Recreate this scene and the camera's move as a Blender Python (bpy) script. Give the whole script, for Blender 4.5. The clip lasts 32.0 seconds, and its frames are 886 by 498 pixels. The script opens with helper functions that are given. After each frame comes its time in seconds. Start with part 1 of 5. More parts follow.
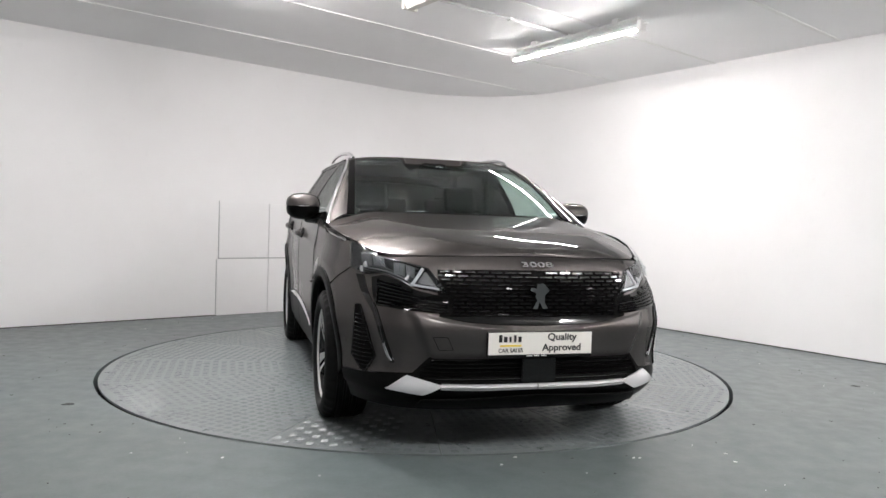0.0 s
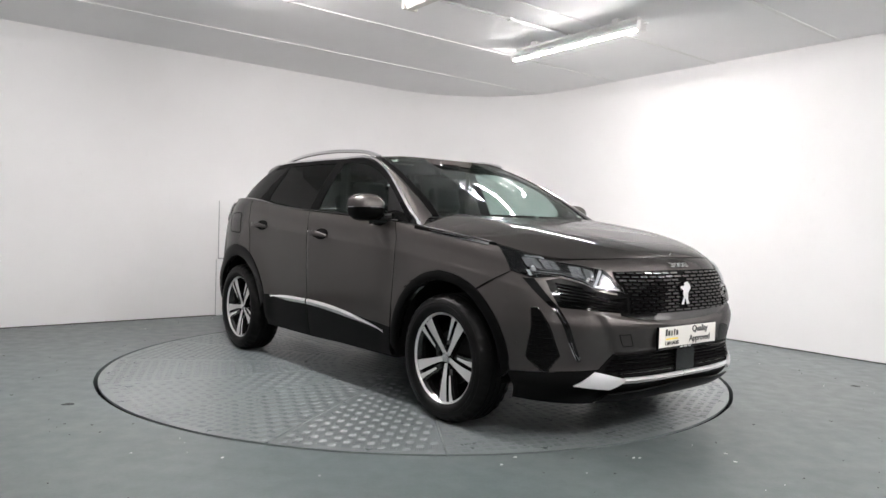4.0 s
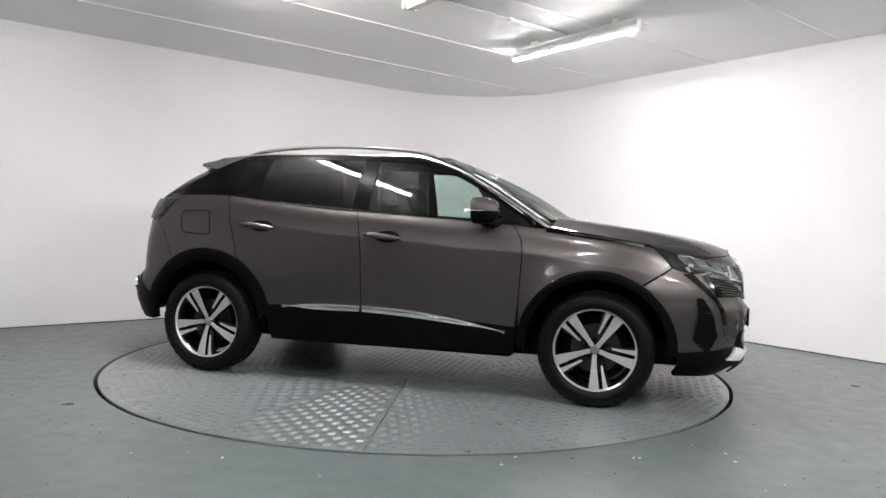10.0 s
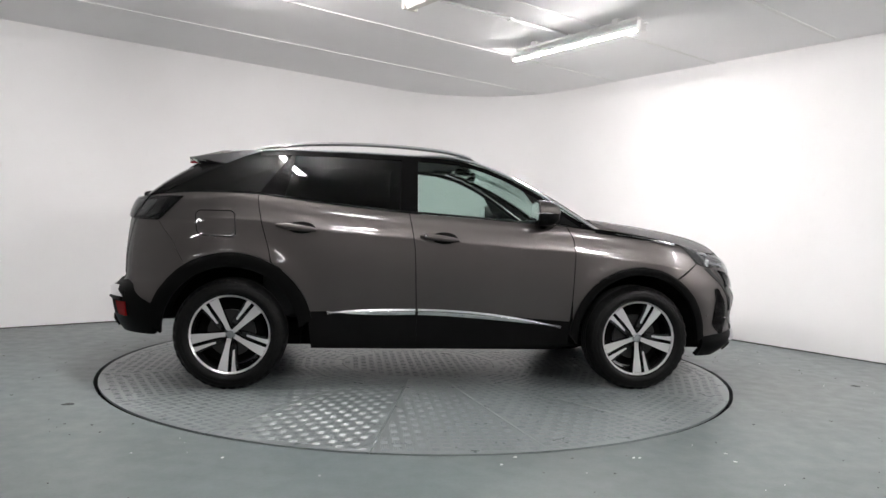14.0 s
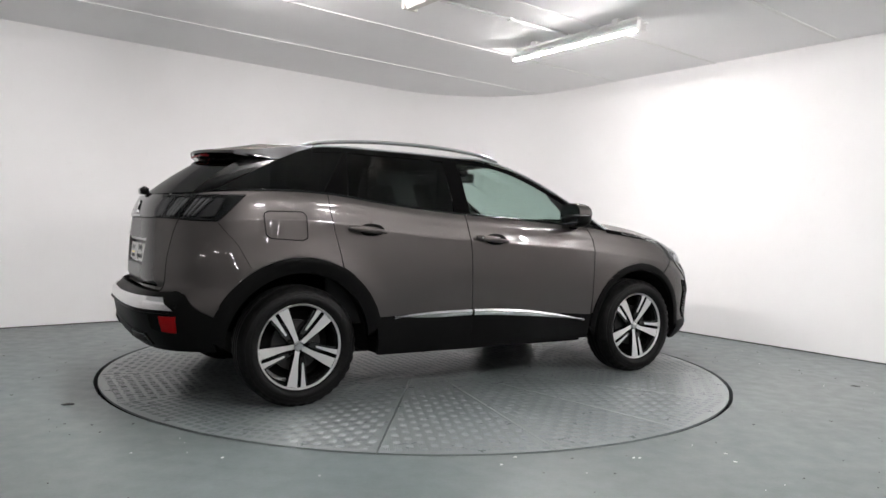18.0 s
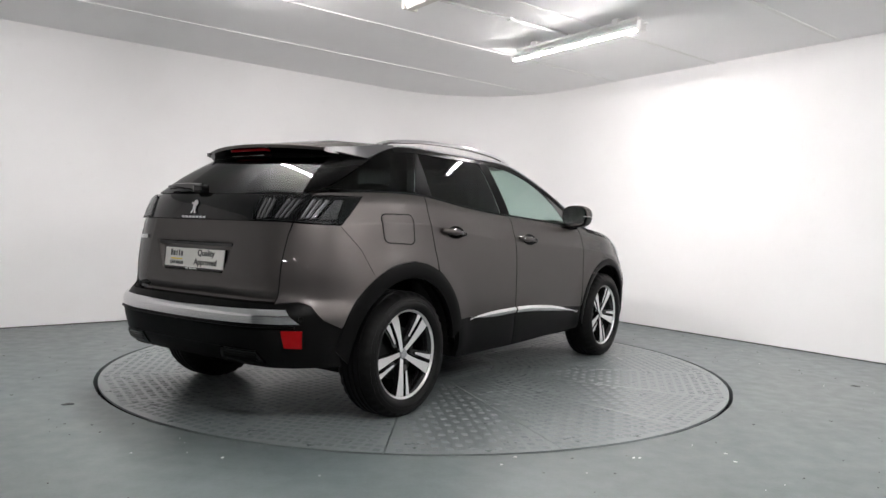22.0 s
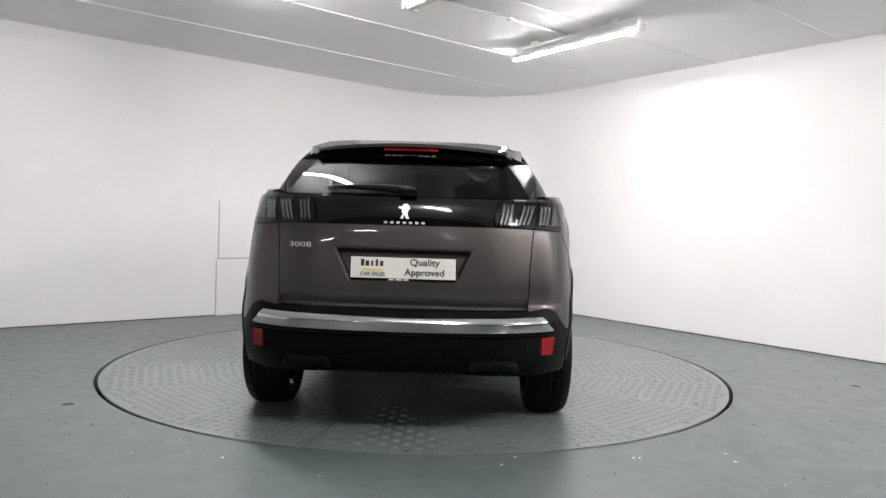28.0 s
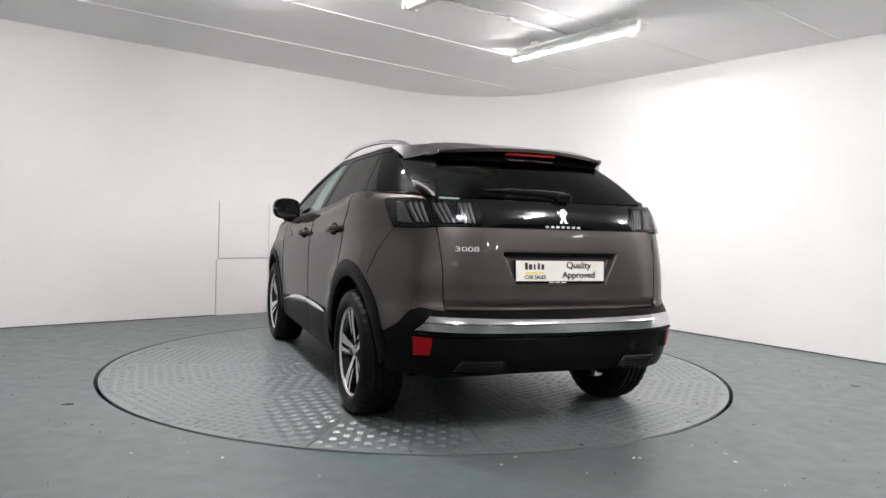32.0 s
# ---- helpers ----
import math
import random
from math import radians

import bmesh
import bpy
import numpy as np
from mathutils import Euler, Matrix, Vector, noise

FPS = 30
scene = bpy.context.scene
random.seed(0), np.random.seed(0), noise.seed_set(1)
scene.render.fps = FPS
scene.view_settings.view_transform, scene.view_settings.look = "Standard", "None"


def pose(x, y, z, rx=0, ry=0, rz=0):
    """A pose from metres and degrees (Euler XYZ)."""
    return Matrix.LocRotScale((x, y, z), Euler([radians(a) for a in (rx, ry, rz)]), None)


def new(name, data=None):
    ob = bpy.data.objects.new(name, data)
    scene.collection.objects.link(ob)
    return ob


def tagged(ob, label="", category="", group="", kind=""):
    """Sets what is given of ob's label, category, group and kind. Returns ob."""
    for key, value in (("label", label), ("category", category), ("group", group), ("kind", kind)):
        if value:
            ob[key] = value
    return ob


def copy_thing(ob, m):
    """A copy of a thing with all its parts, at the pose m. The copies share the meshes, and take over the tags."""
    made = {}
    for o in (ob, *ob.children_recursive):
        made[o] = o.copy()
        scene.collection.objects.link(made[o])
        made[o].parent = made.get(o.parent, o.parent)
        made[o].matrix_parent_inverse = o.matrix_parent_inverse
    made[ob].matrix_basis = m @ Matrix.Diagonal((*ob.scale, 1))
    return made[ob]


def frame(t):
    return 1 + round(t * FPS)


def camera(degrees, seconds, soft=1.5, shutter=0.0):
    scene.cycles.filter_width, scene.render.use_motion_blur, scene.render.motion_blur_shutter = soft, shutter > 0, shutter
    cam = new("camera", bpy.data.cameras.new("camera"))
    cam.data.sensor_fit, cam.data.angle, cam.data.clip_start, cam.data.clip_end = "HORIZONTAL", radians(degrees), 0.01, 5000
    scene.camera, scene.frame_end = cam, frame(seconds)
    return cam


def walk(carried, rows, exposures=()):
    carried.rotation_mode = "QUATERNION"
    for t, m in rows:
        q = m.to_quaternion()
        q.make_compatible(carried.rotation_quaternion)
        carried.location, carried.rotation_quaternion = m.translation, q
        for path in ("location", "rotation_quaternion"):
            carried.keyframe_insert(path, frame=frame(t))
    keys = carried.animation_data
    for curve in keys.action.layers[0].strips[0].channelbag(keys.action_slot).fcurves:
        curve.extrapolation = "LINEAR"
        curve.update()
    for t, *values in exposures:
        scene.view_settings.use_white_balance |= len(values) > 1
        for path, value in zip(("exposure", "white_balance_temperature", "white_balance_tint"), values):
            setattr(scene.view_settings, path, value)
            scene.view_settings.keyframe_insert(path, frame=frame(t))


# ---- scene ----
# The room: z = 0 is the floor, the turntable's centre is the origin, the camera stands on the -y side.
cam = camera(62.6, 32.0)
EYE = (0.0, -5.605, 1.072)
YAW, PITCH, ROLL = 1.692, -1.904, 1.687
CAM_POSE = pose(*EYE, 90 + PITCH, 0, -YAW) @ pose(0, 0, 0, 0, 0, ROLL)
walk(cam, [(0.0, CAM_POSE), (32.0, CAM_POSE)])

# ---- world, light, exposure ----
world = bpy.data.worlds.new("world")
scene.world = world
world.use_nodes = True
world.node_tree.nodes["Background"].inputs[0].default_value = (0.8, 0.85, 1.0, 1)
world.node_tree.nodes["Background"].inputs[1].default_value = 0.02
scene.view_settings.exposure = 1.74
TUBE_POWER = 260.0       # emission strength of a lit tube
CEIL = 2.81


# ---- materials ----
def mat(name, color, rough=0.5, metal=0.0, **more):
    m = bpy.data.materials.new(name)
    m.use_nodes = True
    b = m.node_tree.nodes["Principled BSDF"]
    b.inputs["Base Color"].default_value = (*color, 1)
    b.inputs["Roughness"].default_value = rough
    b.inputs["Metallic"].default_value = metal
    for key, value in more.items():
        b.inputs[key.replace("_", " ")].default_value = value
    return m


def nd(m, kind, **values):
    n = m.node_tree.nodes.new(kind)
    for key, value in values.items():
        n.inputs[key].default_value = value
    return n


def link(m, a, ao, b, bi):
    m.node_tree.links.new(a.outputs[ao], b.inputs[bi])


def bsdf(m):
    return m.node_tree.nodes["Principled BSDF"]


def noise_node(m, scale, detail=4.0, rough=0.55, src=None):
    n = nd(m, "ShaderNodeTexNoise", Scale=scale, Detail=detail, Roughness=rough)
    c = src or m.node_tree.nodes.new("ShaderNodeTexCoord")
    link(m, c, "Object", n, "Vector")
    return n


def ramp(m, src, out, stops):
    r = m.node_tree.nodes.new("ShaderNodeValToRGB")
    els = r.color_ramp.elements
    while len(els) < len(stops):
        els.new(0.5)
    for el, (pos, col) in zip(els, stops):
        el.position = pos
        el.color = (*col, 1) if len(col) == 3 else col
    link(m, src, out, r, "Fac")
    return r


def mixed(m, a, b, fac, mode="MIX", amount=1.0):
    """A colour mix; a and b are sockets or colours, fac a socket or a number."""
    x = m.node_tree.nodes.new("ShaderNodeMix")
    x.data_type, x.blend_type = "RGBA", mode
    for sock, v in ((x.inputs[6], a), (x.inputs[7], b), (x.inputs[0], fac)):
        if hasattr(v, "is_linked"):
            m.node_tree.links.new(v, sock)
        elif isinstance(v, (int, float)):
            sock.default_value = v
        else:
            sock.default_value = (*v, 1)
    return x.outputs[2]


def bump(m, height, strength, distance):
    n = nd(m, "ShaderNodeBump", Strength=strength, Distance=distance)
    m.node_tree.links.new(height, n.inputs["Height"])
    m.node_tree.links.new(n.outputs["Normal"], bsdf(m).inputs["Normal"])
    return n


def grey(v):
    return (v, v, v)


def wall_paint():
    m = mat("white_wall_paint", (0.80, 0.785, 0.775), 0.6)
    a, b = noise_node(m, 0.9, 5), noise_node(m, 11, 6, 0.65)
    r = ramp(m, a, "Fac", [(0.3, (0.83, 0.815, 0.81)), (0.7, (0.87, 0.86, 0.857))])
    g = ramp(m, b, "Fac", [(0.62, grey(1)), (0.80, grey(0.93))])
    out = mixed(m, r.outputs[0], g.outputs[0], 0.6, "MULTIPLY")
    m.node_tree.links.new(out, bsdf(m).inputs["Base Color"])
    c = noise_node(m, 45, 3)
    bump(m, c.outputs["Fac"], 0.12, 0.004)
    return m


def ceiling_paint():
    m = mat("ceiling_board_paint", (0.70, 0.695, 0.70), 0.65)
    a = noise_node(m, 0.7, 5)
    r = ramp(m, a, "Fac", [(0.3, (0.86, 0.855, 0.855)), (0.7, (0.90, 0.895, 0.895))])
    m.node_tree.links.new(r.outputs[0], bsdf(m).inputs["Base Color"])
    return m


def floor_paint():
    m = mat("grey_floor_paint", (0.1, 0.12, 0.12), 0.3)
    a, b, c, d = noise_node(m, 0.5, 3, 0.5), noise_node(m, 1.7, 2, 0.5), noise_node(m, 55, 4, 0.7), noise_node(m, 9, 3, 0.5)
    r = ramp(m, a, "Fac", [(0.30, (0.094, 0.118, 0.121)), (0.70, (0.130, 0.147, 0.145))])
    s = ramp(m, b, "Fac", [(0.2, grey(0.90)), (0.8, grey(1.10))])
    out = mixed(m, r.outputs[0], s.outputs[0], 1.0, "MULTIPLY")
    s2 = ramp(m, c, "Fac", [(0.25, grey(0.84)), (0.75, grey(1.12))])
    out = mixed(m, out, s2.outputs[0], 0.7, "MULTIPLY")
    m.node_tree.links.new(out, bsdf(m).inputs["Base Color"])
    rr = ramp(m, d, "Fac", [(0.2, grey(0.30)), (0.8, grey(0.46))])
    m.node_tree.links.new(rr.outputs[0], bsdf(m).inputs["Roughness"])
    bump(m, d.outputs["Fac"], 0.12, 0.004)
    return m


def plate_steel(dark=(0.122, 0.143, 0.146), pale=(0.162, 0.180, 0.181), gloss=0.26):
    m = mat("painted_checker_plate", (0.28, 0.31, 0.31), 0.3, Specular_IOR_Level=0.75)
    a, b = noise_node(m, 0.8, 6, 0.6), noise_node(m, 9, 7, 0.7)
    r = ramp(m, a, "Fac", [(0.3, dark), (0.7, pale)])
    s = ramp(m, b, "Fac", [(0.25, grey(0.88)), (0.55, grey(1.0)), (0.8, grey(1.06))])
    out = mixed(m, r.outputs[0], s.outputs[0], 0.7, "MULTIPLY")
    m.node_tree.links.new(out, bsdf(m).inputs["Base Color"])
    rr = ramp(m, b, "Fac", [(0.3, grey(gloss)), (0.7, grey(gloss + 0.07))])
    m.node_tree.links.new(rr.outputs[0], bsdf(m).inputs["Roughness"])
    return m


def car_paint():
    """Dark warm grey metallic: a rough flake layer under a clear coat."""
    m = mat("metallic_grey_car_paint", (0.08, 0.073, 0.07), 0.44, 0.93, Coat_Weight=0.70, Coat_Roughness=0.01, Coat_IOR=1.42, Specular_Tint=(0.08, 0.078, 0.075, 1.0))
    n = noise_node(m, 900, 2, 0.5)
    r = ramp(m, n, "Fac", [(0.35, (0.072, 0.0655, 0.063)), (0.65, (0.109, 0.099, 0.0955))])
    m.node_tree.links.new(r.outputs[0], bsdf(m).inputs["Base Color"])
    return m


def rubber():
    m = mat("tyre_rubber", (0.016, 0.016, 0.017), 0.50, Specular_IOR_Level=0.14)
    n = noise_node(m, 40, 5)
    r = ramp(m, n, "Fac", [(0.3, grey(0.003)), (0.7, grey(0.006))])
    m.node_tree.links.new(r.outputs[0], bsdf(m).inputs["Base Color"])
    return m


def grained(name, v, rough, spec=0.18):
    m = mat(name, grey(v), rough)
    n = noise_node(m, 350, 3)
    bump(m, n.outputs["Fac"], 0.15, 0.001)
    bsdf(m).inputs["Specular IOR Level"].default_value = spec
    b = noise_node(m, 4, 4)
    r = ramp(m, b, "Fac", [(0.3, grey(v * 0.85)), (0.7, grey(v * 1.2))])
    m.node_tree.links.new(r.outputs[0], bsdf(m).inputs["Base Color"])
    return m


def glass(name, tint, rough=0.0, gloss=0.45):
    m = bpy.data.materials.new(name)
    m.use_nodes = True
    t = m.node_tree
    t.nodes.remove(t.nodes["Principled BSDF"])
    tr, gl, mx = t.nodes.new("ShaderNodeBsdfTransparent"), t.nodes.new("ShaderNodeBsdfGlossy"), t.nodes.new("ShaderNodeMixShader")
    lw, pw, fr = t.nodes.new("ShaderNodeLayerWeight"), t.nodes.new("ShaderNodeMath"), t.nodes.new("ShaderNodeMath")
    lw.inputs["Blend"].default_value = 0.5
    pw.operation, fr.operation = "POWER", "MULTIPLY_ADD"
    pw.inputs[1].default_value, fr.inputs[1].default_value, fr.inputs[2].default_value = 5.0, gloss, 0.04 * gloss + 0.008
    t.links.new(lw.outputs["Facing"], pw.inputs[0])
    t.links.new(pw.outputs[0], fr.inputs[0])
    tr.inputs["Color"].default_value = (*tint, 1)
    gl.inputs["Roughness"].default_value = rough
    t.links.new(fr.outputs[0], mx.inputs[0])
    t.links.new(tr.outputs[0], mx.inputs[1])
    t.links.new(gl.outputs[0], mx.inputs[2])
    t.links.new(mx.outputs[0], t.nodes["Material Output"].inputs["Surface"])
    return m


def glow(name, color, strength):
    m = mat(name, (0.8, 0.8, 0.8), 0.4)
    bsdf(m).inputs["Emission Color"].default_value = (*color, 1)
    bsdf(m).inputs["Emission Strength"].default_value = strength
    return m


WALL, CEILING, FLOOR, PLATE = wall_paint(), ceiling_paint(), floor_paint(), plate_steel()
PAINT, RUBBER = car_paint(), rubber()
CLADDING = grained("black_grained_plastic", 0.0035, 0.40, 0.06)
GLOSS_BLACK = mat("gloss_black_plastic", grey(0.004), 0.06, Specular_IOR_Level=0.4)
CHROME = mat("satin_chrome", (0.72, 0.72, 0.73), 0.13, 1.0)
BRIGHT = mat("bright_chrome", (0.80, 0.80, 0.81), 0.05, 1.0)
LIP_SILVER = mat("silver_lip_paint", (0.74, 0.74, 0.75), 0.32, 0.35, Coat_Weight=0.5)
SATIN = mat("satin_silver_trim", (0.12, 0.12, 0.123), 0.34, 0.7)
PILLAR_BLACK = mat("satin_black_film", grey(0.003), 0.2, Specular_IOR_Level=0.02)
ALLOY = mat("machined_alloy", (0.74, 0.735, 0.73), 0.28, 0.6)
RIM_BLACK = mat("gloss_black_rim_paint", grey(0.007), 0.2, Coat_Weight=0.6)
DARK = mat("dark_underbody", grey(0.004), 0.9, Specular_IOR_Level=0.1)
CLEAR = glass("clear_green_glass", (0.80, 0.865, 0.845))
TINTED = glass("privacy_glass", (0.17, 0.178, 0.176))
LENS = glass("clear_lamp_lens", (0.93, 0.94, 0.95))
SMOKED = glass("smoked_lamp_lens", (0.72, 0.72, 0.73))
FABRIC = grained("charcoal_seat_fabric", 0.02, 0.85)
TRIM_GREY = grained("grey_headlining", 0.06, 0.9)
DASH = grained("dark_dashboard_plastic", 0.012, 0.6)
WHITE_PLASTIC = mat("white_plastic", (0.82, 0.82, 0.80), 0.35)
CREAM_PLASTIC = mat("aged_cream_plastic", (0.62, 0.60, 0.55), 0.4)
SIGN_WHITE = mat("white_plate_face", (0.80, 0.78, 0.73), 0.25, Coat_Weight=0.4)
INK = mat("black_print", grey(0.01), 0.4)
YELLOW = mat("yellow_print", (0.85, 0.62, 0.04), 0.4)
RED_LENS = mat("red_reflector", (0.24, 0.002, 0.003), 0.25, Coat_Weight=0.1, Specular_IOR_Level=0.2)
RED_BRAKE = mat("red_brake_lens", (0.25, 0.006, 0.010), 0.15, Coat_Weight=0.6)
STEEL = mat("cast_steel", grey(0.05), 0.45, 1.0)
GAP = mat("dark_gap", grey(0.004), 0.9, Specular_IOR_Level=0.1)
JOINT = mat("grey_wall_joint", grey(0.42), 0.9)
WHITE_LIGHT = (1.0, 0.966, 0.968)
TUBE = glow("lit_tube_diffuser", WHITE_LIGHT, TUBE_POWER * 0.95)
TUBE_STRONG = glow("strong_tube_diffuser", WHITE_LIGHT, TUBE_POWER * 0.75)
TUBE_SOFT = glow("soft_tube_diffuser", WHITE_LIGHT, TUBE_POWER * 0.36)
# the two lamps over the turntable, strength set to balance the light
TUBE_TABLE_WEST = glow("table_west_tube_diffuser", WHITE_LIGHT, TUBE_POWER * 0.34)
TUBE_TABLE_EAST = glow("table_east_tube_diffuser", WHITE_LIGHT, TUBE_POWER * 0.34)
TUBE_FAR = glow("far_tube_diffuser", WHITE_LIGHT, TUBE_POWER * 0.16)


# ---- mesh helpers ----
def part(name, bm, material, parent=None, label=""):
    me = bpy.data.meshes.new(name)
    bm.normal_update()
    for e in bm.edges:
        if len(e.link_faces) == 2 and e.calc_face_angle(0.0) > 0.62:
            e.smooth = False
    bm.to_mesh(me)
    bm.free()
    mats = material if isinstance(material, (list, tuple)) else [material]
    for m in mats:
        me.materials.append(m)
    ob = new(name, me)
    if parent:
        ob.parent = parent
    if label:
        ob["label"] = label
    return ob


def empty(name, m=None):
    ob = new(name)
    ob.empty_display_size = 0.2
    if m:
        ob.matrix_basis = m
    return ob


def box(bm, lo, hi, m=None, bevel=0.0):
    """An axis-aligned box from lo to hi, turned by m, with small rounded edges."""
    c = [(a + b) / 2 for a, b in zip(lo, hi)]
    s = [abs(b - a) for a, b in zip(lo, hi)]
    t = Matrix.Translation(c) @ Matrix.Diagonal((*s, 1))
    if m:
        t = m @ t
    r = bmesh.ops.create_cube(bm, size=1, matrix=t)
    if bevel:
        es = list({e for v in r["verts"] for e in v.link_edges})
        bmesh.ops.bevel(bm, geom=es, offset=bevel, segments=2, profile=0.5, affect="EDGES")
    return bm


def boxed(lo, hi, m=None, bevel=0.0):
    return box(bmesh.new(), lo, hi, m, bevel)


def lathe(bm, prof, segs, axis="y", m=None, smooth=True):
    """Turns a closed or open profile of (radius, height) round an axis."""
    rings = []
    for r, h in prof:
        ring = []
        for k in range(segs):
            a = 2 * math.pi * k / segs
            c, s = r * math.cos(a), r * math.sin(a)
            co = Vector((c, h, s)) if axis == "y" else Vector((c, s, h))
            ring.append(bm.verts.new(m @ co if m else co))
        rings.append(ring)
    for a, b in zip(rings, rings[1:]):
        for k in range(segs):
            f = bm.faces.new((a[k], a[(k + 1) % segs], b[(k + 1) % segs], b[k]))
            f.smooth = smooth
    return rings


def tube_path(bm, pts, rad, segs=8, cap=True):
    """A round bar along a line of points; rad a number or one for each point."""
    pts = [Vector(p) for p in pts]
    rads = rad if isinstance(rad, (list, tuple)) else [rad] * len(pts)
    rings, up = [], None
    for i, p in enumerate(pts):
        d = (pts[min(i + 1, len(pts) - 1)] - pts[max(i - 1, 0)]).normalized()
        ref = Vector((0, 0, 1)) if abs(d.z) < 0.95 else Vector((1, 0, 0))
        a = d.cross(ref).normalized()
        b = d.cross(a).normalized()
        rings.append([bm.verts.new(p + rads[i] * (math.cos(2 * math.pi * k / segs) * a + math.sin(2 * math.pi * k / segs) * b)) for k in range(segs)])
    for a, b in zip(rings, rings[1:]):
        for k in range(segs):
            bm.faces.new((a[k], a[(k + 1) % segs], b[(k + 1) % segs], b[k])).smooth = True
    if cap:
        bm.faces.new(rings[0])
        bm.faces.new(rings[-1][::-1])
    bmesh.ops.recalc_face_normals(bm, faces=bm.faces[:])
    return bm


def prism(bm, poly, d0, d1, place):
    """Extrudes a flat polygon [(a, b)] between depths d0 and d1; place(a, b, d) gives the point."""
    lo = [bm.verts.new(place(a, b, d0)) for a, b in poly]
    hi = [bm.verts.new(place(a, b, d1)) for a, b in poly]
    n = len(poly)
    bm.faces.new(lo[::-1])
    bm.faces.new(hi)
    for k in range(n):
        bm.faces.new((lo[k], lo[(k + 1) % n], hi[(k + 1) % n], hi[k]))
    bmesh.ops.recalc_face_normals(bm, faces=bm.faces[:])
    return bm


def lerp_table(rows, x):
    """Smooth interpolation through a short table of (x, value)."""
    xs = [r[0] for r in rows]
    if x <= xs[0]:
        return rows[0][1]
    if x >= xs[-1]:
        return rows[-1][1]
    i = max(k for k in range(len(xs)) if xs[k] <= x)
    i = min(i, len(xs) - 2)
    (x0, y0), (x1, y1) = rows[i], rows[i + 1]
    def slope(k):
        if k <= 0:
            return (rows[1][1] - rows[0][1]) / (xs[1] - xs[0])
        if k >= len(xs) - 1:
            return (rows[-1][1] - rows[-2][1]) / (xs[-1] - xs[-2])
        return (rows[k + 1][1] - rows[k - 1][1]) / (xs[k + 1] - xs[k - 1])
    h = x1 - x0
    t = (x - x0) / h
    m0, m1 = slope(i) * h, slope(i + 1) * h
    return (2 * t**3 - 3 * t**2 + 1) * y0 + (t**3 - 2 * t**2 + t) * m0 + (3 * t**2 - 2 * t**3) * y1 + (t**3 - t**2) * m1


def line(*pts, smooth=False):
    """A curve through points of a plane, 0 to 1 by length along it."""
    pts = [Vector(p) for p in pts]
    cum = [0.0]
    for a, b in zip(pts, pts[1:]):
        cum.append(cum[-1] + (b - a).length)
    total = cum[-1] or 1.0
    def at(t):
        s = min(max(t, 0.0), 1.0) * total
        if smooth:
            return Vector([lerp_table([(c, q[k]) for c, q in zip(cum, pts)], s) for k in range(len(pts[0]))])
        i = max(k for k in range(len(cum)) if cum[k] <= s + 1e-9)
        i = min(i, len(pts) - 2)
        f = (s - cum[i]) / max(cum[i + 1] - cum[i], 1e-9)
        return pts[i].lerp(pts[i + 1], min(f, 1.0))
    return at


def coons(bottom, top, left, right, u, v):
    b, t, l, r = bottom(u), top(u), left(v), right(v)
    c00, c10, c01, c11 = bottom(0), bottom(1), top(0), top(1)
    return b * (1 - v) + t * v + l * (1 - u) + r * u - (c00 * (1 - u) * (1 - v) + c10 * u * (1 - v) + c01 * (1 - u) * v + c11 * u * v)


def sheet(fn, nu, nv, thick=0.004, bm=None, flip=False, proud=0.0, crown=0.0):
    """A curved panel fn(u, v) with thickness on its inner side and crisp edges. proud lifts it off its surface, crown bulges its middle."""
    bm = bm or bmesh.new()
    g = [[Vector(fn(i / nu, j / nv)) for j in range(nv + 1)] for i in range(nu + 1)]
    def normal(i, j):
        a = g[min(i + 1, nu)][j] - g[max(i - 1, 0)][j]
        b = g[i][min(j + 1, nv)] - g[i][max(j - 1, 0)]
        n = a.cross(b)
        n = n.normalized() if n.length > 1e-12 else Vector((0, 0, 1))
        return -n if flip else n
    nn = [[normal(i, j) for j in range(nv + 1)] for i in range(nu + 1)]
    def lift(i, j):
        k = 4 * (i / nu) * (1 - i / nu) * 4 * (j / nv) * (1 - j / nv)
        return proud + crown * min(1.0, k) ** 0.5
    f = [[bm.verts.new(g[i][j] + nn[i][j] * lift(i, j)) for j in range(nv + 1)] for i in range(nu + 1)]
    w = [[bm.verts.new(g[i][j] - nn[i][j] * (thick - proud)) for j in range(nv + 1)] for i in range(nu + 1)]
    def face(*vs):
        try:
            q = bm.faces.new(vs[::-1] if flip else vs)
            q.smooth = True
            return q
        except ValueError:
            return None
    for i in range(nu):
        for j in range(nv):
            face(f[i][j], f[i + 1][j], f[i + 1][j + 1], f[i][j + 1])
            face(w[i][j], w[i][j + 1], w[i + 1][j + 1], w[i + 1][j])
    for i in range(nu):
        face(f[i][0], w[i][0], w[i + 1][0], f[i + 1][0])
        face(f[i][nv], f[i + 1][nv], w[i + 1][nv], w[i][nv])
    for j in range(nv):
        face(f[0][j], f[0][j + 1], w[0][j + 1], w[0][j])
        face(f[nu][j], w[nu][j], w[nu][j + 1], f[nu][j + 1])
    rim = [(f[i][j], f[i + 1][j]) for i in range(nu) for j in (0, nv)] + [(f[i][j], f[i][j + 1]) for j in range(nv) for i in (0, nu)]
    for a, b in rim:
        e = bm.edges.get((a, b))
        if e:
            e.smooth = False
    return bm


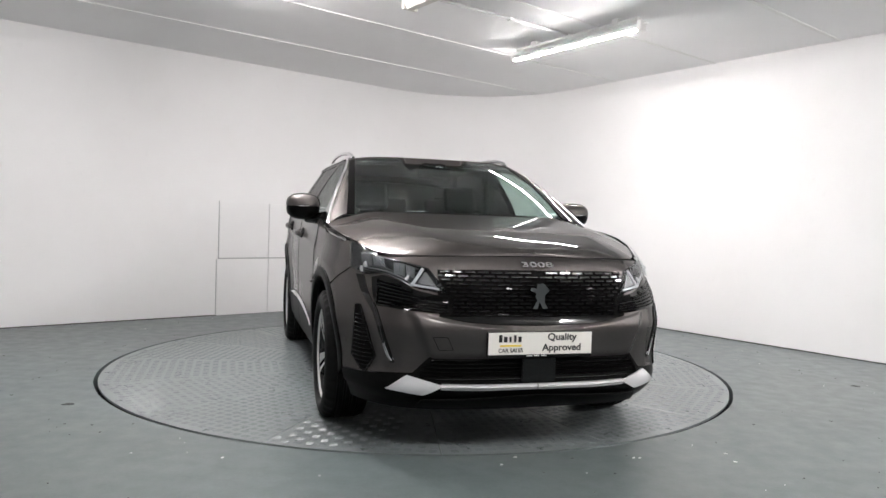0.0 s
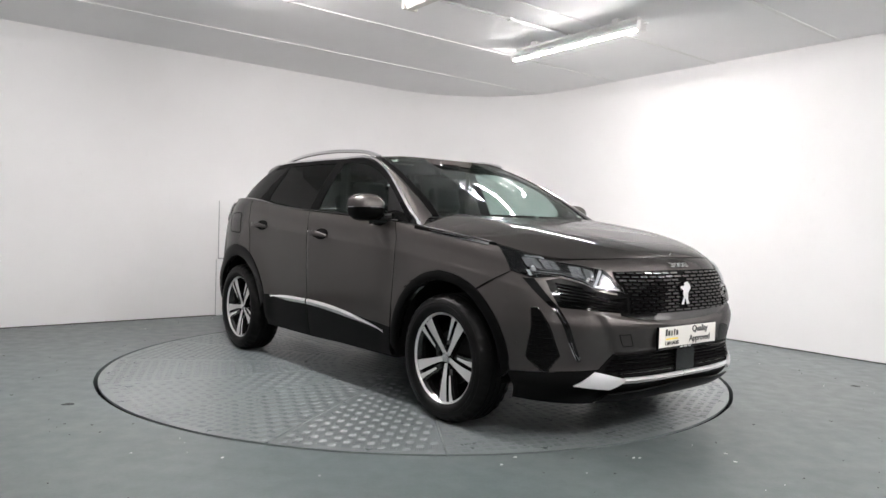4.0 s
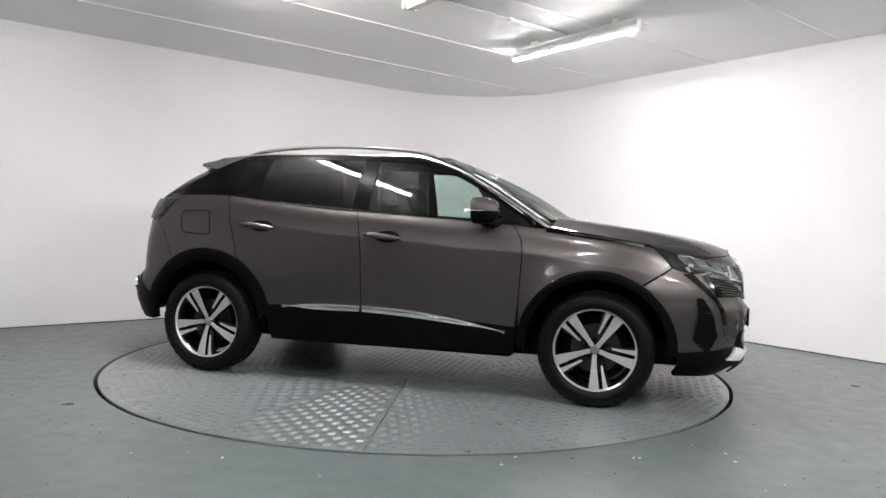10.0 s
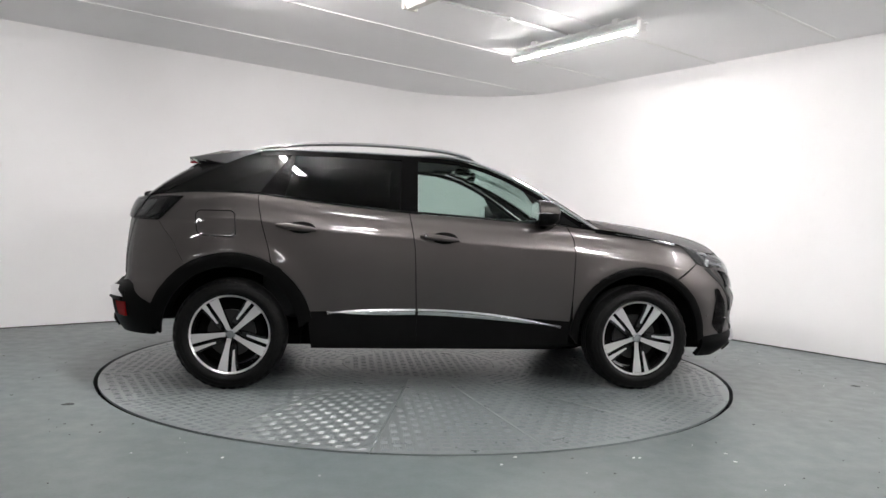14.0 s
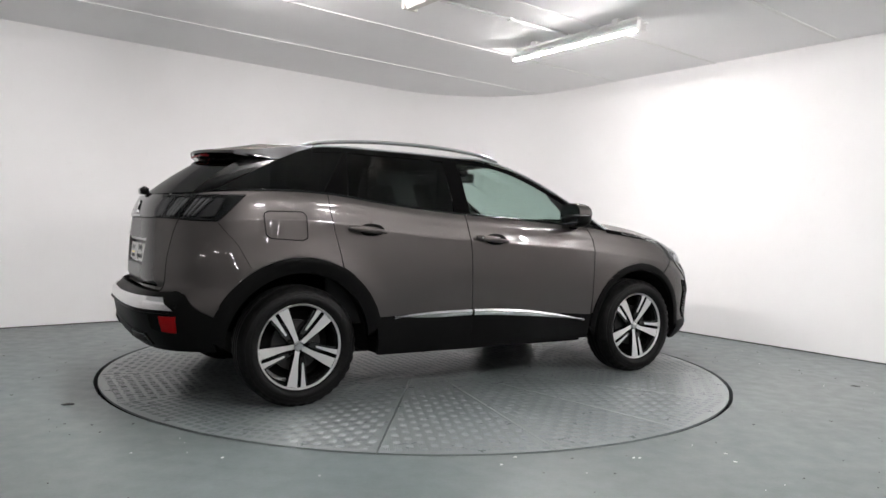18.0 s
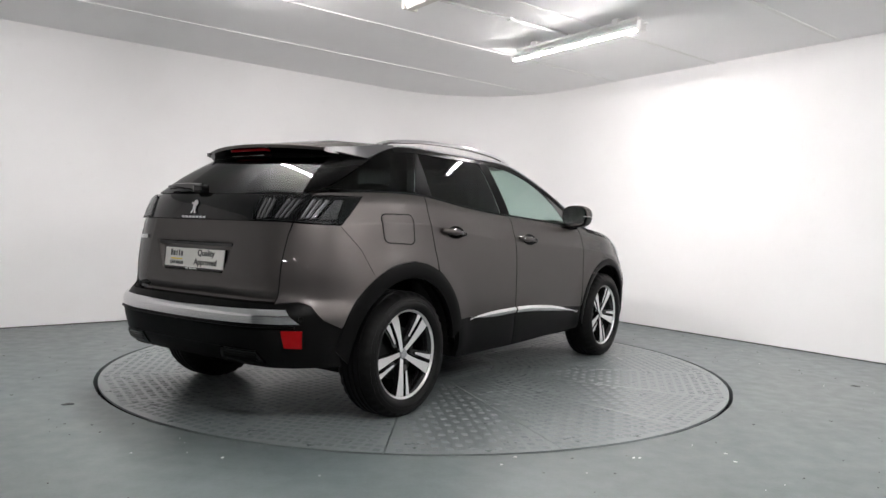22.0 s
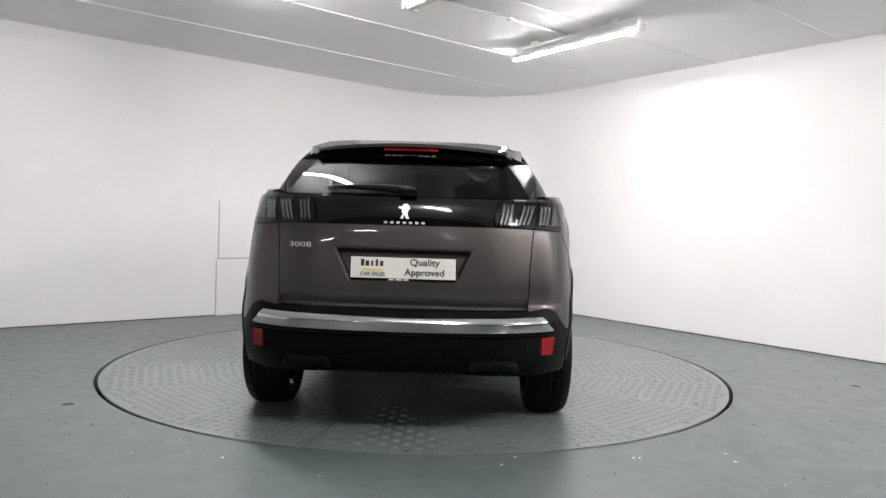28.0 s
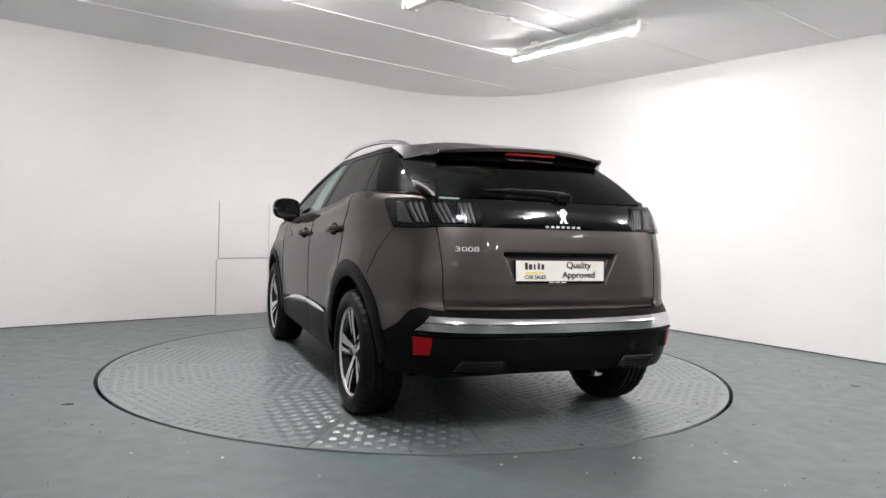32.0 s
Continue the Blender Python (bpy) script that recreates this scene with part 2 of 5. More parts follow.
# ---- the room ----
def room():
    """White side walls that meet in a rounded corner; the rest of the hall runs on behind the camera."""
    R, corner = 1.5, Vector((0.845, 4.952))
    dl = Vector((-0.776, -0.630)).normalized()
    dr = Vector((0.5635, -0.826)).normalized()
    half = dl.angle(dr) / 2
    tang = R / math.tan(half)
    mid = (dl + dr).normalized()
    centre = corner + mid * (R / math.sin(half))
    pl, pr = corner + dl * tang, corner + dr * tang
    a0 = math.atan2(pl.y - centre.y, pl.x - centre.x)
    a1 = math.atan2(pr.y - centre.y, pr.x - centre.x)
    def arc(k, n, off):
        a = a0 + (a1 - a0) * k / n
        return centre + Vector((math.cos(a), math.sin(a))) * (R + off)
    nl = Vector((dl.y, -dl.x))
    nl = nl if nl.dot(mid) < 0 else -nl
    nr = Vector((dr.y, -dr.x))
    nr = nr if nr.dot(mid) < 0 else -nr
    def wall(name, inner, outer):
        bm = bmesh.new()
        n = len(inner)
        grid = []
        for line_ in (inner, outer):
            grid.append([[bm.verts.new((p.x, p.y, z)) for p in line_] for z in (0.0, CEIL)])
        for k in range(n - 1):
            bm.faces.new((grid[0][0][k], grid[0][0][k + 1], grid[0][1][k + 1], grid[0][1][k])).smooth = n > 2
            bm.faces.new((grid[1][0][k], grid[1][1][k], grid[1][1][k + 1], grid[1][0][k + 1])).smooth = n > 2
            bm.faces.new((grid[0][1][k], grid[0][1][k + 1], grid[1][1][k + 1], grid[1][1][k]))
            bm.faces.new((grid[0][0][k], grid[1][0][k], grid[1][0][k + 1], grid[0][0][k + 1]))
        for k in (0, n - 1):
            bm.faces.new((grid[0][0][k], grid[0][1][k], grid[1][1][k], grid[1][0][k]))
        bmesh.ops.recalc_face_normals(bm, faces=bm.faces[:])
        return part(name, bm, WALL)
    N = 28
    far_l, far_r = corner + dl * 9.0, corner + dr * 8.2
    tagged(wall("wall_west", [far_l, pl], [far_l + nl * 0.15, pl + nl * 0.15]), "white painted plaster wall with faint scuffs", "wall", kind="structure")
    tagged(wall("wall_corner", [arc(k, N, 0) for k in range(N + 1)], [arc(k, N, 0.15) for k in range(N + 1)]), "white painted rounded wall corner", "wall", kind="structure")
    tagged(wall("wall_east", [pr, far_r], [pr + nr * 0.15, far_r + nr * 0.15]), "white painted plaster wall with faint scuffs", "wall", kind="structure")
    # the unseen hall behind the camera; its far part is dark to darken reflections
    def flat(name, lo, hi, label, m=WALL):
        return tagged(part(name, boxed(lo, hi), m), label, "wall", kind="structure")
    yb, xl, xr = -17.0, far_l.x, 13.0
    flat("wall_hall_west", (xl - 0.15, -6.5, 0), (xl, far_l.y + 0.1, CEIL), "plain white hall wall")
    flat("wall_hall_far_west", (xl - 0.15, yb, 0), (xl, -6.5, CEIL), "dark grey wall of the unseen hall", HALL)
    flat("wall_south", (xl - 0.15, yb - 0.15, 0), (xr + 0.15, yb, CEIL), "dark grey wall of the unseen hall", HALL)
    flat("wall_hall_east", (xr, yb, 0), (xr + 0.15, far_r.y, CEIL), "dark grey wall of the unseen hall", HALL)
    flat("wall_hall_north", (far_r.x + 0.1, far_r.y, 0), (xr, far_r.y + 0.15, CEIL), "dark grey wall of the unseen hall", HALL)
    return corner, dl, dr, pl, pr, mid


# dark grey chosen so the car mirrors a dim hall
HALL = mat("dark_hall_grey", grey(0.16), 0.8)
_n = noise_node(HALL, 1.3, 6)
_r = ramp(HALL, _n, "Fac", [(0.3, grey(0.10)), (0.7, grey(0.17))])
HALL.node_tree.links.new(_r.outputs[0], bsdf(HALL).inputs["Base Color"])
CORNER, DL, DR, PL, PR, MID = room()


def floor_and_ceiling():
    xl, xr, y0, y1 = -7.2, 13.1, -17.1, 5.3
    hole, depth, n = 2.266, 0.25, 160
    bm = bmesh.new()
    inner, outer, low = [], [], []
    for k in range(n):
        a = 2 * math.pi * k / n
        c, s = math.cos(a), math.sin(a)
        rag = hole + 0.004 * noise.noise(Vector((9 * c, 9 * s, 0)))
        inner.append(bm.verts.new((rag * c, rag * s, 0)))
        low.append(bm.verts.new((hole * c, hole * s, -depth)))
        reach = min((xr if c > 0 else xl) / c if abs(c) > 1e-6 else 1e9, (y1 if s > 0 else y0) / s if abs(s) > 1e-6 else 1e9)
        outer.append(bm.verts.new((reach * c, reach * s, 0)))
    for k in range(n):
        j = (k + 1) % n
        bm.faces.new((inner[k], outer[k], outer[j], inner[j]))
        bm.faces.new((inner[k], inner[j], low[j], low[k]))
    bm.faces.new(low)
    for x, y in ((xl, y0), (xl, y1), (xr, y0), (xr, y1)):      # square off the corners
        ends = sorted(outer, key=lambda v: (v.co.x - x) ** 2 + (v.co.y - y) ** 2)[:2]
        bm.faces.new((bm.verts.new((x, y, 0)), *ends))
    bmesh.ops.recalc_face_normals(bm, faces=bm.faces[:])
    tagged(part("floor", bm, FLOOR), "worn grey-green painted concrete floor with scuffs", "floor", kind="structure")
    pit = part("pit_bottom", boxed((-2.26, -2.26, -0.255), (2.26, 2.26, -0.248)), GAP)
    tagged(pit, "dark pit under the turntable", "pit", kind="structure")
    tagged(part("ceiling", boxed((xl, -6.5, CEIL), (xr, y1, CEIL + 0.12)), CEILING), "white painted board ceiling with joint strips", "ceiling", kind="structure")
    # split off from the white boards to put the hall's gloom in colour
    tagged(part("ceiling_hall", boxed((xl, y0, CEIL), (xr, -6.5, CEIL + 0.12)), HALL), "dark grey ceiling of the unseen hall behind", "ceiling", kind="structure")


AX = Vector((0.782, 0.623, 0))      # the ceiling boards run this way
LX = Vector((0.560, -0.828, 0))     # the lamps hang across it


def ceiling_strips():
    """White cover strips over the joints of the ceiling boards, 1.22 m apart, from wall to wall."""
    across = Vector((-AX.y, AX.x, 0))
    ang = math.degrees(math.atan2(AX.y, AX.x))
    for off, s0, s1, half in ((2.125, -3.6, 3.60, 0.004), (0.915, -5.0, 3.59, 0.007), (-0.39, -6.2, 3.49, 0.012), (-1.64, -7.0, 3.39, 0.018), (-2.86, -7.0, 3.30, 0.018), (-4.05, -6.0, 6.0, 0.02), (-5.2, -6, 6, 0.02)):
        bm = boxed((s0, -half, -0.007), (s1, half, 0.002), bevel=0.002)
        ob = part("ceiling_strip", bm, WHITE_PLASTIC)
        ob.matrix_basis = Matrix.Translation(across * off + Vector((0, 0, CEIL))) @ pose(0, 0, 0, 0, 0, ang)
        tagged(ob, "thin white joint strip on the ceiling boards", "trim", "ceiling joint strips", "structure")


def batten_lamp(name, centre, length, lit, label, tube=None, turn_by=0.0, spread=45):
    """A batten with a round diffuser on two clips, end caps and a mounting spine. Its own x is its length."""
    root = empty(name)
    d = tube or (TUBE if lit else CREAM_PLASTIC)
    h = length / 2
    part("spine", boxed((-h + 0.06, -0.022, 0.058), (h - 0.06, 0.022, 0.082), bevel=0.004), WHITE_PLASTIC, root)
    bm = bmesh.new()
    turn = pose(0, 0, 0, 0, 0, -90)
    lathe(bm, [(0.0, -h + 0.004), (0.018, -h + 0.010), (0.027, -h + 0.035), (0.028, 0.0), (0.028, h - 0.06), (0.0, h - 0.06)], 20, "y", turn)
    bmesh.ops.recalc_face_normals(bm, faces=bm.faces[:])
    part("diffuser", bm, d, root, "glowing white tube" if lit else "unlit cream diffuser")
    bm = bmesh.new()
    arc = [(0.0315 * math.cos(radians(a)), 0.0315 * math.sin(radians(a))) for a in range(spread, 181 - spread, 10)]
    prism(bm, arc + [(b * 0.93, c * 0.93) for b, c in arc[::-1]], -h - 0.004, h - 0.06, lambda a, b, d: Vector((d, a, b)))
    part("housing", bm, WHITE_PLASTIC, root, "opaque white back of the lamp")
    for s in (-1, 1):
        part("clip", boxed((s * h * 0.62 - 0.03, -0.03, 0.05), (s * h * 0.62 + 0.03, 0.03, 0.112), bevel=0.006), WHITE_PLASTIC, root)
    cap = boxed((h - 0.065, -0.036, -0.036), (h - 0.02, 0.036, 0.05), bevel=0.008)
    box(cap, (h - 0.02, -0.008, 0.01), (h + 0.02, 0.008, 0.026), bevel=0.003)
    part("end_cap", cap, WHITE_PLASTIC, root)
    root.matrix_basis = Matrix.Translation((centre[0], centre[1], CEIL - 0.112)) @ pose(0, 0, 0, 0, 0, math.degrees(math.atan2(LX.y, LX.x)) + turn_by)
    return tagged(root, label, "ceiling light", "ceiling tube lamps")


def old_lamp():
    root = empty("batten_light")
    prof = [(-0.062, 0.0), (-0.050, -0.055), (-0.03, -0.075), (0.03, -0.075), (0.050, -0.055), (0.062, 0.0)]
    part("diffuser", prism(bmesh.new(), prof, 0.02, 1.50, lambda a, b, d: Vector((d, a, b))), CREAM_PLASTIC, root, "unlit cream diffuser")
    part("end_cap", boxed((0.0, -0.066, -0.08), (0.03, 0.066, 0.012), bevel=0.008), CREAM_PLASTIC, root)
    part("base_tray", boxed((0.01, -0.07, 0.0), (1.52, 0.07, 0.03), bevel=0.006), WHITE_PLASTIC, root)
    root.matrix_basis = Matrix.Translation((-0.15, 0.04, CEIL - 0.03)) @ pose(0, 0, 0, 0, 0, math.degrees(math.atan2(LX.y, LX.x)))
    tagged(root, "old unlit cream batten light on the ceiling", "ceiling light", "ceiling tube lamps")


def conduit():
    root = empty("conduit")
    a, b = Vector((0.02, 0.0, CEIL - 0.013)), Vector((1.30, 0.955, CEIL - 0.013))
    part("pipe", tube_path(bmesh.new(), [a, b], 0.011, 10), WHITE_PLASTIC, root)
    for f in (0.52, 0.97):
        q = a.lerp(b, f)
        part("saddle_clip", boxed((-0.022, -0.02, -0.016), (0.022, 0.02, 0.013), Matrix.Translation(q) @ pose(0, 0, 0, 0, 0, 38), 0.004), WHITE_PLASTIC, root)
    tagged(root, "white round cable conduit clipped to the ceiling", "conduit")


def access_panels():
    """Flush painted access panels at the foot of the west wall, two columns and two rows."""
    along = Vector((-DL.x, -DL.y, 0)).normalized()
    n = Vector((DL.y, -DL.x, 0))
    n = n if n.dot(Vector((MID.x, MID.y, 0))) > 0 else -n
    foot = Vector((CORNER.x, CORNER.y, 0)) + Vector((DL.x, DL.y, 0)) * 3.965
    def on(a, z, d):
        return foot + along * a + n * d + Vector((0, 0, z))
    for a0, a1, z0, z1, d in ((-0.012, 0.60, 0.004, 0.625, 0.012), (0.606, 1.20, 0.004, 0.625, 0.012), (0.012, 0.60, 0.637, 1.262, 0.012), (0.606, 1.20, 0.637, 1.250, 0.012)):
        bm = bmesh.new()
        prism(bm, [(a0, z0), (a1, z0), (a1, z1), (a0, z1)], 0.001, d, on)
        bmesh.ops.bevel(bm, geom=bm.edges[:], offset=0.0015, segments=1, affect="EDGES")
        tagged(part("access_panel", bm, WALL), "white painted board panel set on the wall foot", "panel", "access panels")
    bm = bmesh.new()
    prism(bm, [(0.0, 0.622), (1.2, 0.622), (1.2, 0.640), (0.0, 0.640)], 0.001, 0.004, on)
    prism(bm, [(0.599, 0.0), (0.607, 0.0), (0.607, 1.25), (0.599, 1.25)], 0.001, 0.0035, on)
    prism(bm, [(-0.020, 0.0), (-0.012, 0.0), (-0.012, 0.62), (-0.020, 0.62)], 0.001, 0.004, on)
    prism(bm, [(0.002, 0.64), (0.012, 0.64), (0.012, 1.262), (0.002, 1.262)], 0.001, 0.004, on)
    tagged(part("panel_joint", bm, JOINT), "grey joints between the wall panels", "trim", kind="structure")


DIRT_AND_LINE = grained("dirt_chips_and_foot_line", 0.07, 0.9)
CHIP = mat("white_paint_chip", grey(0.75), 0.6)


def floor_litter():
    """Chips, flakes and a leaf lying on the floor, and a thin dark line along the wall foot."""
    rng = random.Random(5)
    def flake(name, x, y, size, m, label, cat, turn=0.0):
        bm = bmesh.new()
        k = 7
        poly = [(size * (0.6 + 0.5 * rng.random()) * math.cos(2 * math.pi * i / k), size * 0.55 * (0.6 + 0.5 * rng.random()) * math.sin(2 * math.pi * i / k)) for i in range(k)]
        prism(bm, poly, 0.001, 0.004, lambda a, b, d: Vector((a, b, d)))
        ob = part(name, bm, m)
        ob.matrix_basis = pose(x, y, 0, 0, 0, turn)
        tagged(ob, label, cat, "bits on the floor")
    flake("dead_leaf", -1.96, -1.48, 0.036, DIRT_AND_LINE, "small dry dark leaf on the painted floor", "leaf", 10)
    flake("wood_chip", 3.14, -0.50, 0.035, DIRT_AND_LINE, "small dark chip on the painted floor", "debris", -20)
    for x, y in ((1.027, -2.236), (1.056, -2.236), (1.504, -2.143), (1.498, -2.265), (-0.864, -2.35), (0.387, -2.371), (0.465, -2.262)):
        flake("paint_chip", x, y, 0.011, CHIP, "tiny white chip on the painted floor", "debris", rng.uniform(0, 180))
    for name, count, big, m_, label, cat in (("floor_grit", 360, 0.0036, DIRT_AND_LINE, "fine dark grit scattered on the floor", "grit"), ("pale_dust", 80, 0.0026, CHIP, "fine white plaster crumbs scattered on the floor", "crumbs")):
        bm = bmesh.new()
        for k in range(count):
            x, y = rng.uniform(-3.4, 3.6), rng.uniform(-3.9, 3.0)
            if math.hypot(x, y) < 2.32 or 1.2 + 0.81 * (x + 3.8) < y + 0.2 or 2.94 - 1.466 * (x - 2.27) < y + 0.2:
                continue
            s = rng.uniform(0.0012, big)
            m = pose(x, y, 0.0015, 0, 0, rng.uniform(0, 360))
            box(bm, (-s * rng.uniform(1, 3), -s, -0.001), (s * rng.uniform(1, 3), s, 0.001), m)
        tagged(part(name, bm, m_), label, cat, kind="stuff")
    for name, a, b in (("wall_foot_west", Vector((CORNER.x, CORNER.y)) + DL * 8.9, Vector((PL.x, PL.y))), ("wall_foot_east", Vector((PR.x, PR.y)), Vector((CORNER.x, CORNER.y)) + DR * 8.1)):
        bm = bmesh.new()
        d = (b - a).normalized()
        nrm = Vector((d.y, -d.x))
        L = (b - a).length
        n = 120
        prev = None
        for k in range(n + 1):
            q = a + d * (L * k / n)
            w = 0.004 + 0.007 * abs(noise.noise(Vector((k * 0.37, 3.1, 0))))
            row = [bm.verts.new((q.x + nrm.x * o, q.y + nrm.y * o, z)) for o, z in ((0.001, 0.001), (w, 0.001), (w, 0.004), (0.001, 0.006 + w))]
            if prev:
                for i in range(4):
                    bm.faces.new((prev[i], prev[(i + 1) % 4], row[(i + 1) % 4], row[i]))
            prev = row
        bmesh.ops.recalc_face_normals(bm, faces=bm.faces[:])
        tagged(part(name, bm, DIRT_AND_LINE), "thin dark line along the foot of the wall", "trim", kind="structure")


def turntable():
    """A round platform of sixteen painted checker-plate sectors with raised five-bar marks."""
    root = empty("turntable")
    R, hub, n, step = 2.240, 0.58, 16, 2 * math.pi / 16
    bm = bmesh.new()
    lathe(bm, [(0.0, -0.012), (R, -0.012), (R, -0.20)], 160, "z")
    bmesh.ops.remove_doubles(bm, verts=bm.verts[:], dist=1e-5)
    bmesh.ops.recalc_face_normals(bm, faces=bm.faces[:])
    part("disc_edge", bm, GAP, root, "dark steel rim under the plates")
    def flat(a, b, d):
        return Vector((a, b, d))
    gap = 0.0022
    poly = []
    for r, ks in ((hub + 0.002, range(6, -1, -1)), (R, range(0, 13))):
        m = 6 if r < 1 else 12
        g = math.asin(gap / r)
        for k in ks:
            a = -step / 2 + g + (step - 2 * g) * k / m
            poly.append((r * math.cos(a), r * math.sin(a)))
    plate = part("plate", prism(bmesh.new(), poly, -0.011, 0.0, flat), PLATE, root)
    for k in range(1, n):
        q = plate.copy()
        scene.collection.objects.link(q)
        q.matrix_basis = pose(0, 0, 0, 0, 0, 22.5 * k)
    ring = [((hub - 0.003) * math.cos(2 * math.pi * k / 48), (hub - 0.003) * math.sin(2 * math.pi * k / 48)) for k in range(48)]
    part("hub_plate", prism(bmesh.new(), ring, -0.011, 0.0, flat), PLATE, root)
    # raised marks, laid out square to each sector's middle line
    verts, faces = [], []
    pitch = 0.060
    for s in range(n + 1):
        ca, sa = math.cos(s * step), math.sin(s * step)
        core = s == n                                   # the round plate in the middle
        for i in range(-9 if core else 6, 38):
            for j in range(-9, 10):
                gx, gy = i * pitch, (j + 0.5 * (s % 2)) * pitch
                if core:
                    if math.hypot(gx, gy) > hub - 0.03:
                        continue
                elif not hub + 0.03 < math.hypot(gx, gy) < R - 0.03 or abs(math.atan2(gy, gx)) > step / 2 - 0.026 / gx:
                    continue
                flip = (i + j) % 2
                for k in range(-2, 3):
                    o = k * 0.0088
                    l = 0.020 if abs(k) < 2 else 0.017
                    b0 = len(verts)
                    for px, py, pz in ((-l, -0.0038, 0), (l, -0.0038, 0), (l, 0.0038, 0), (-l, 0.0038, 0), (-l + 0.004, -0.0021, 0.0009), (l - 0.004, -0.0021, 0.0009), (l - 0.004, 0.0021, 0.0009), (-l + 0.004, 0.0021, 0.0009)):
                        qx, qy = (px + gx, py + o + gy) if flip else (py + o + gx, px + gy)
                        verts.append((ca * qx - sa * qy, sa * qx + ca * qy, pz))
                    for f in ((4, 5, 6, 7), (0, 1, 5, 4), (1, 2, 6, 5), (2, 3, 7, 6), (3, 0, 4, 7)):
                        faces.append(tuple(b0 + t for t in (f if flip else f[::-1])))
    me = bpy.data.meshes.new("grip_pattern")
    me.from_pydata(verts, [], faces)
    me.materials.append(MARKS)
    ob = new("grip_pattern", me)
    ob.parent = root
    tagged(ob, "worn raised five-bar grip marks", kind="stuff")
    return tagged(root, "round steel checker-plate turntable painted grey, set flush in the floor", "turntable")


MARKS = plate_steel((0.124, 0.146, 0.149), (0.166, 0.184, 0.185), 0.36)
MARKS.name = "worn_grip_pattern"

floor_and_ceiling()
ceiling_strips()
LAMP = "white batten light with a glowing tube on the ceiling"
batten_lamp("batten_light", (1.285, 0.845), 1.58, True, LAMP, TUBE_TABLE_EAST, 0.0, -25)
batten_lamp("batten_light", (-1.18, -0.83), 1.58, True, LAMP, TUBE_TABLE_WEST, 0.0, 28)
# unseen lamps inferred from wall shadows, shortened and turned for crisp edges
for hx, hy, tube, by in ((5.30, -2.30, TUBE, 20), (2.95, -4.10, TUBE_STRONG, -40), (0.10, -4.25, TUBE_SOFT, 30)):
    batten_lamp("short_batten_light", (hx, hy), 0.62, True, "short white batten light with a bright tube", tube, by, 62)
for hx, hy in ((-5.6, -11.2), (0.5, -13.2), (4.5, -10.6), (-2.5, -11.0), (7.0, -12.5), (10.5, -9.0)):
    batten_lamp("batten_light", (hx, hy), 1.58, True, LAMP, TUBE_FAR, 0.0, 5)
old_lamp()
conduit()
access_panels()
floor_litter()
TABLE = turntable()

# ---- the car: x forward, z up, its own origin on the ground midway between the axles ----
CAR = empty("car")
AXF, AXR, HUB_Z = 1.3375, -1.3375, 0.345
BELT = ((-2.1, 1.19), (-1.8, 1.222), (-1.5, 1.238), (-1.18, 1.232), (-0.78, 1.187), (-0.35, 1.150), (-0.05, 1.134), (0.6, 1.098), (0.82, 1.085), (1.05, 1.060), (1.4, 1.020), (1.66, 0.978), (1.8, 0.944), (1.93, 0.924), (2.05, 0.925), (2.15, 0.932), (2.25, 0.932))
ROLL_IN = ((-0.4, 0.16), (0.0, 0.052), (0.03, 0.038), (0.06, 0.0295), (0.10, 0.0235), (0.15, 0.0122), (0.163, 0.0080), (0.178, 0.0072), (0.22, 0.0060), (0.30, 0.0036), (0.40, 0.001), (0.5, 0.0))
LOW_IN = ((0.10, 0.10), (0.25, 0.044), (0.35, 0.025), (0.48, 0.0135), (0.60, 0.0065), (0.75, 0.0015), (0.88, 0.0))
NOSE = ((0.15, 2.02), (0.25, 2.19), (0.32, 2.245), (0.40, 2.225), (0.50, 2.235), (0.60, 2.245), (0.66, 2.225), (0.75, 2.220), (0.83, 2.208), (0.90, 2.175), (0.95, 2.12), (1.0, 2.03))
TAIL = ((0.25, -2.04), (0.35, -2.13), (0.45, -2.175), (0.58, -2.190), (0.64, -2.15), (0.68, -2.114), (0.80, -2.108), (0.95, -2.102), (1.05, -2.095), (1.12, -2.085), (1.20, -2.055), (1.26, -1.99))
XF0, XR0 = 1.15, -1.1
NOSE_N = ((0.3, 3.6), (0.5, 3.45), (0.68, 3.4), (0.80, 2.95), (0.90, 2.7), (1.0, 2.6))     # how square the nose is, by height
TAIL_N = ((0.4, 3.9), (0.8, 3.7), (1.05, 3.25), (1.25, 2.8))     # how square the tail is, by height


def wide(x, z):
    """Half width of the body before its ends round off."""
    w = 0.912 - lerp_table(ROLL_IN, lerp_table(BELT, x) - z) - lerp_table(LOW_IN, z)
    for ax, r0 in ((AXF, 0.47), (AXR, 0.50)):
        r = math.hypot(x - ax, z - HUB_Z)
        w += 0.012 * math.exp(-(((r - r0) / 0.09) ** 2)) * (1 if z > 0.3 else 0)
    return w


def skin(q, z, s=-1):
    """The body's surface: q = -1 at the nose's middle, 0 to 1 along the side, 2 at the tail's middle; s the side."""
    if q < 0:
        k, f = corner_xy(-q, lerp_table(NOSE_N, z))
        x = XF0 + (lerp_table(NOSE, z) - XF0) * k
        return Vector((x, s * wide(x, z) * f, z))
    if q <= 1:
        x = XF0 + (XR0 - XF0) * q
        return Vector((x, s * wide(x, z), z))
    k, f = corner_xy(q - 1, lerp_table(TAIL_N, z))
    x = XR0 + (lerp_table(TAIL, z) - XR0) * k
    return Vector((x, s * wide(x, z) * f, z))


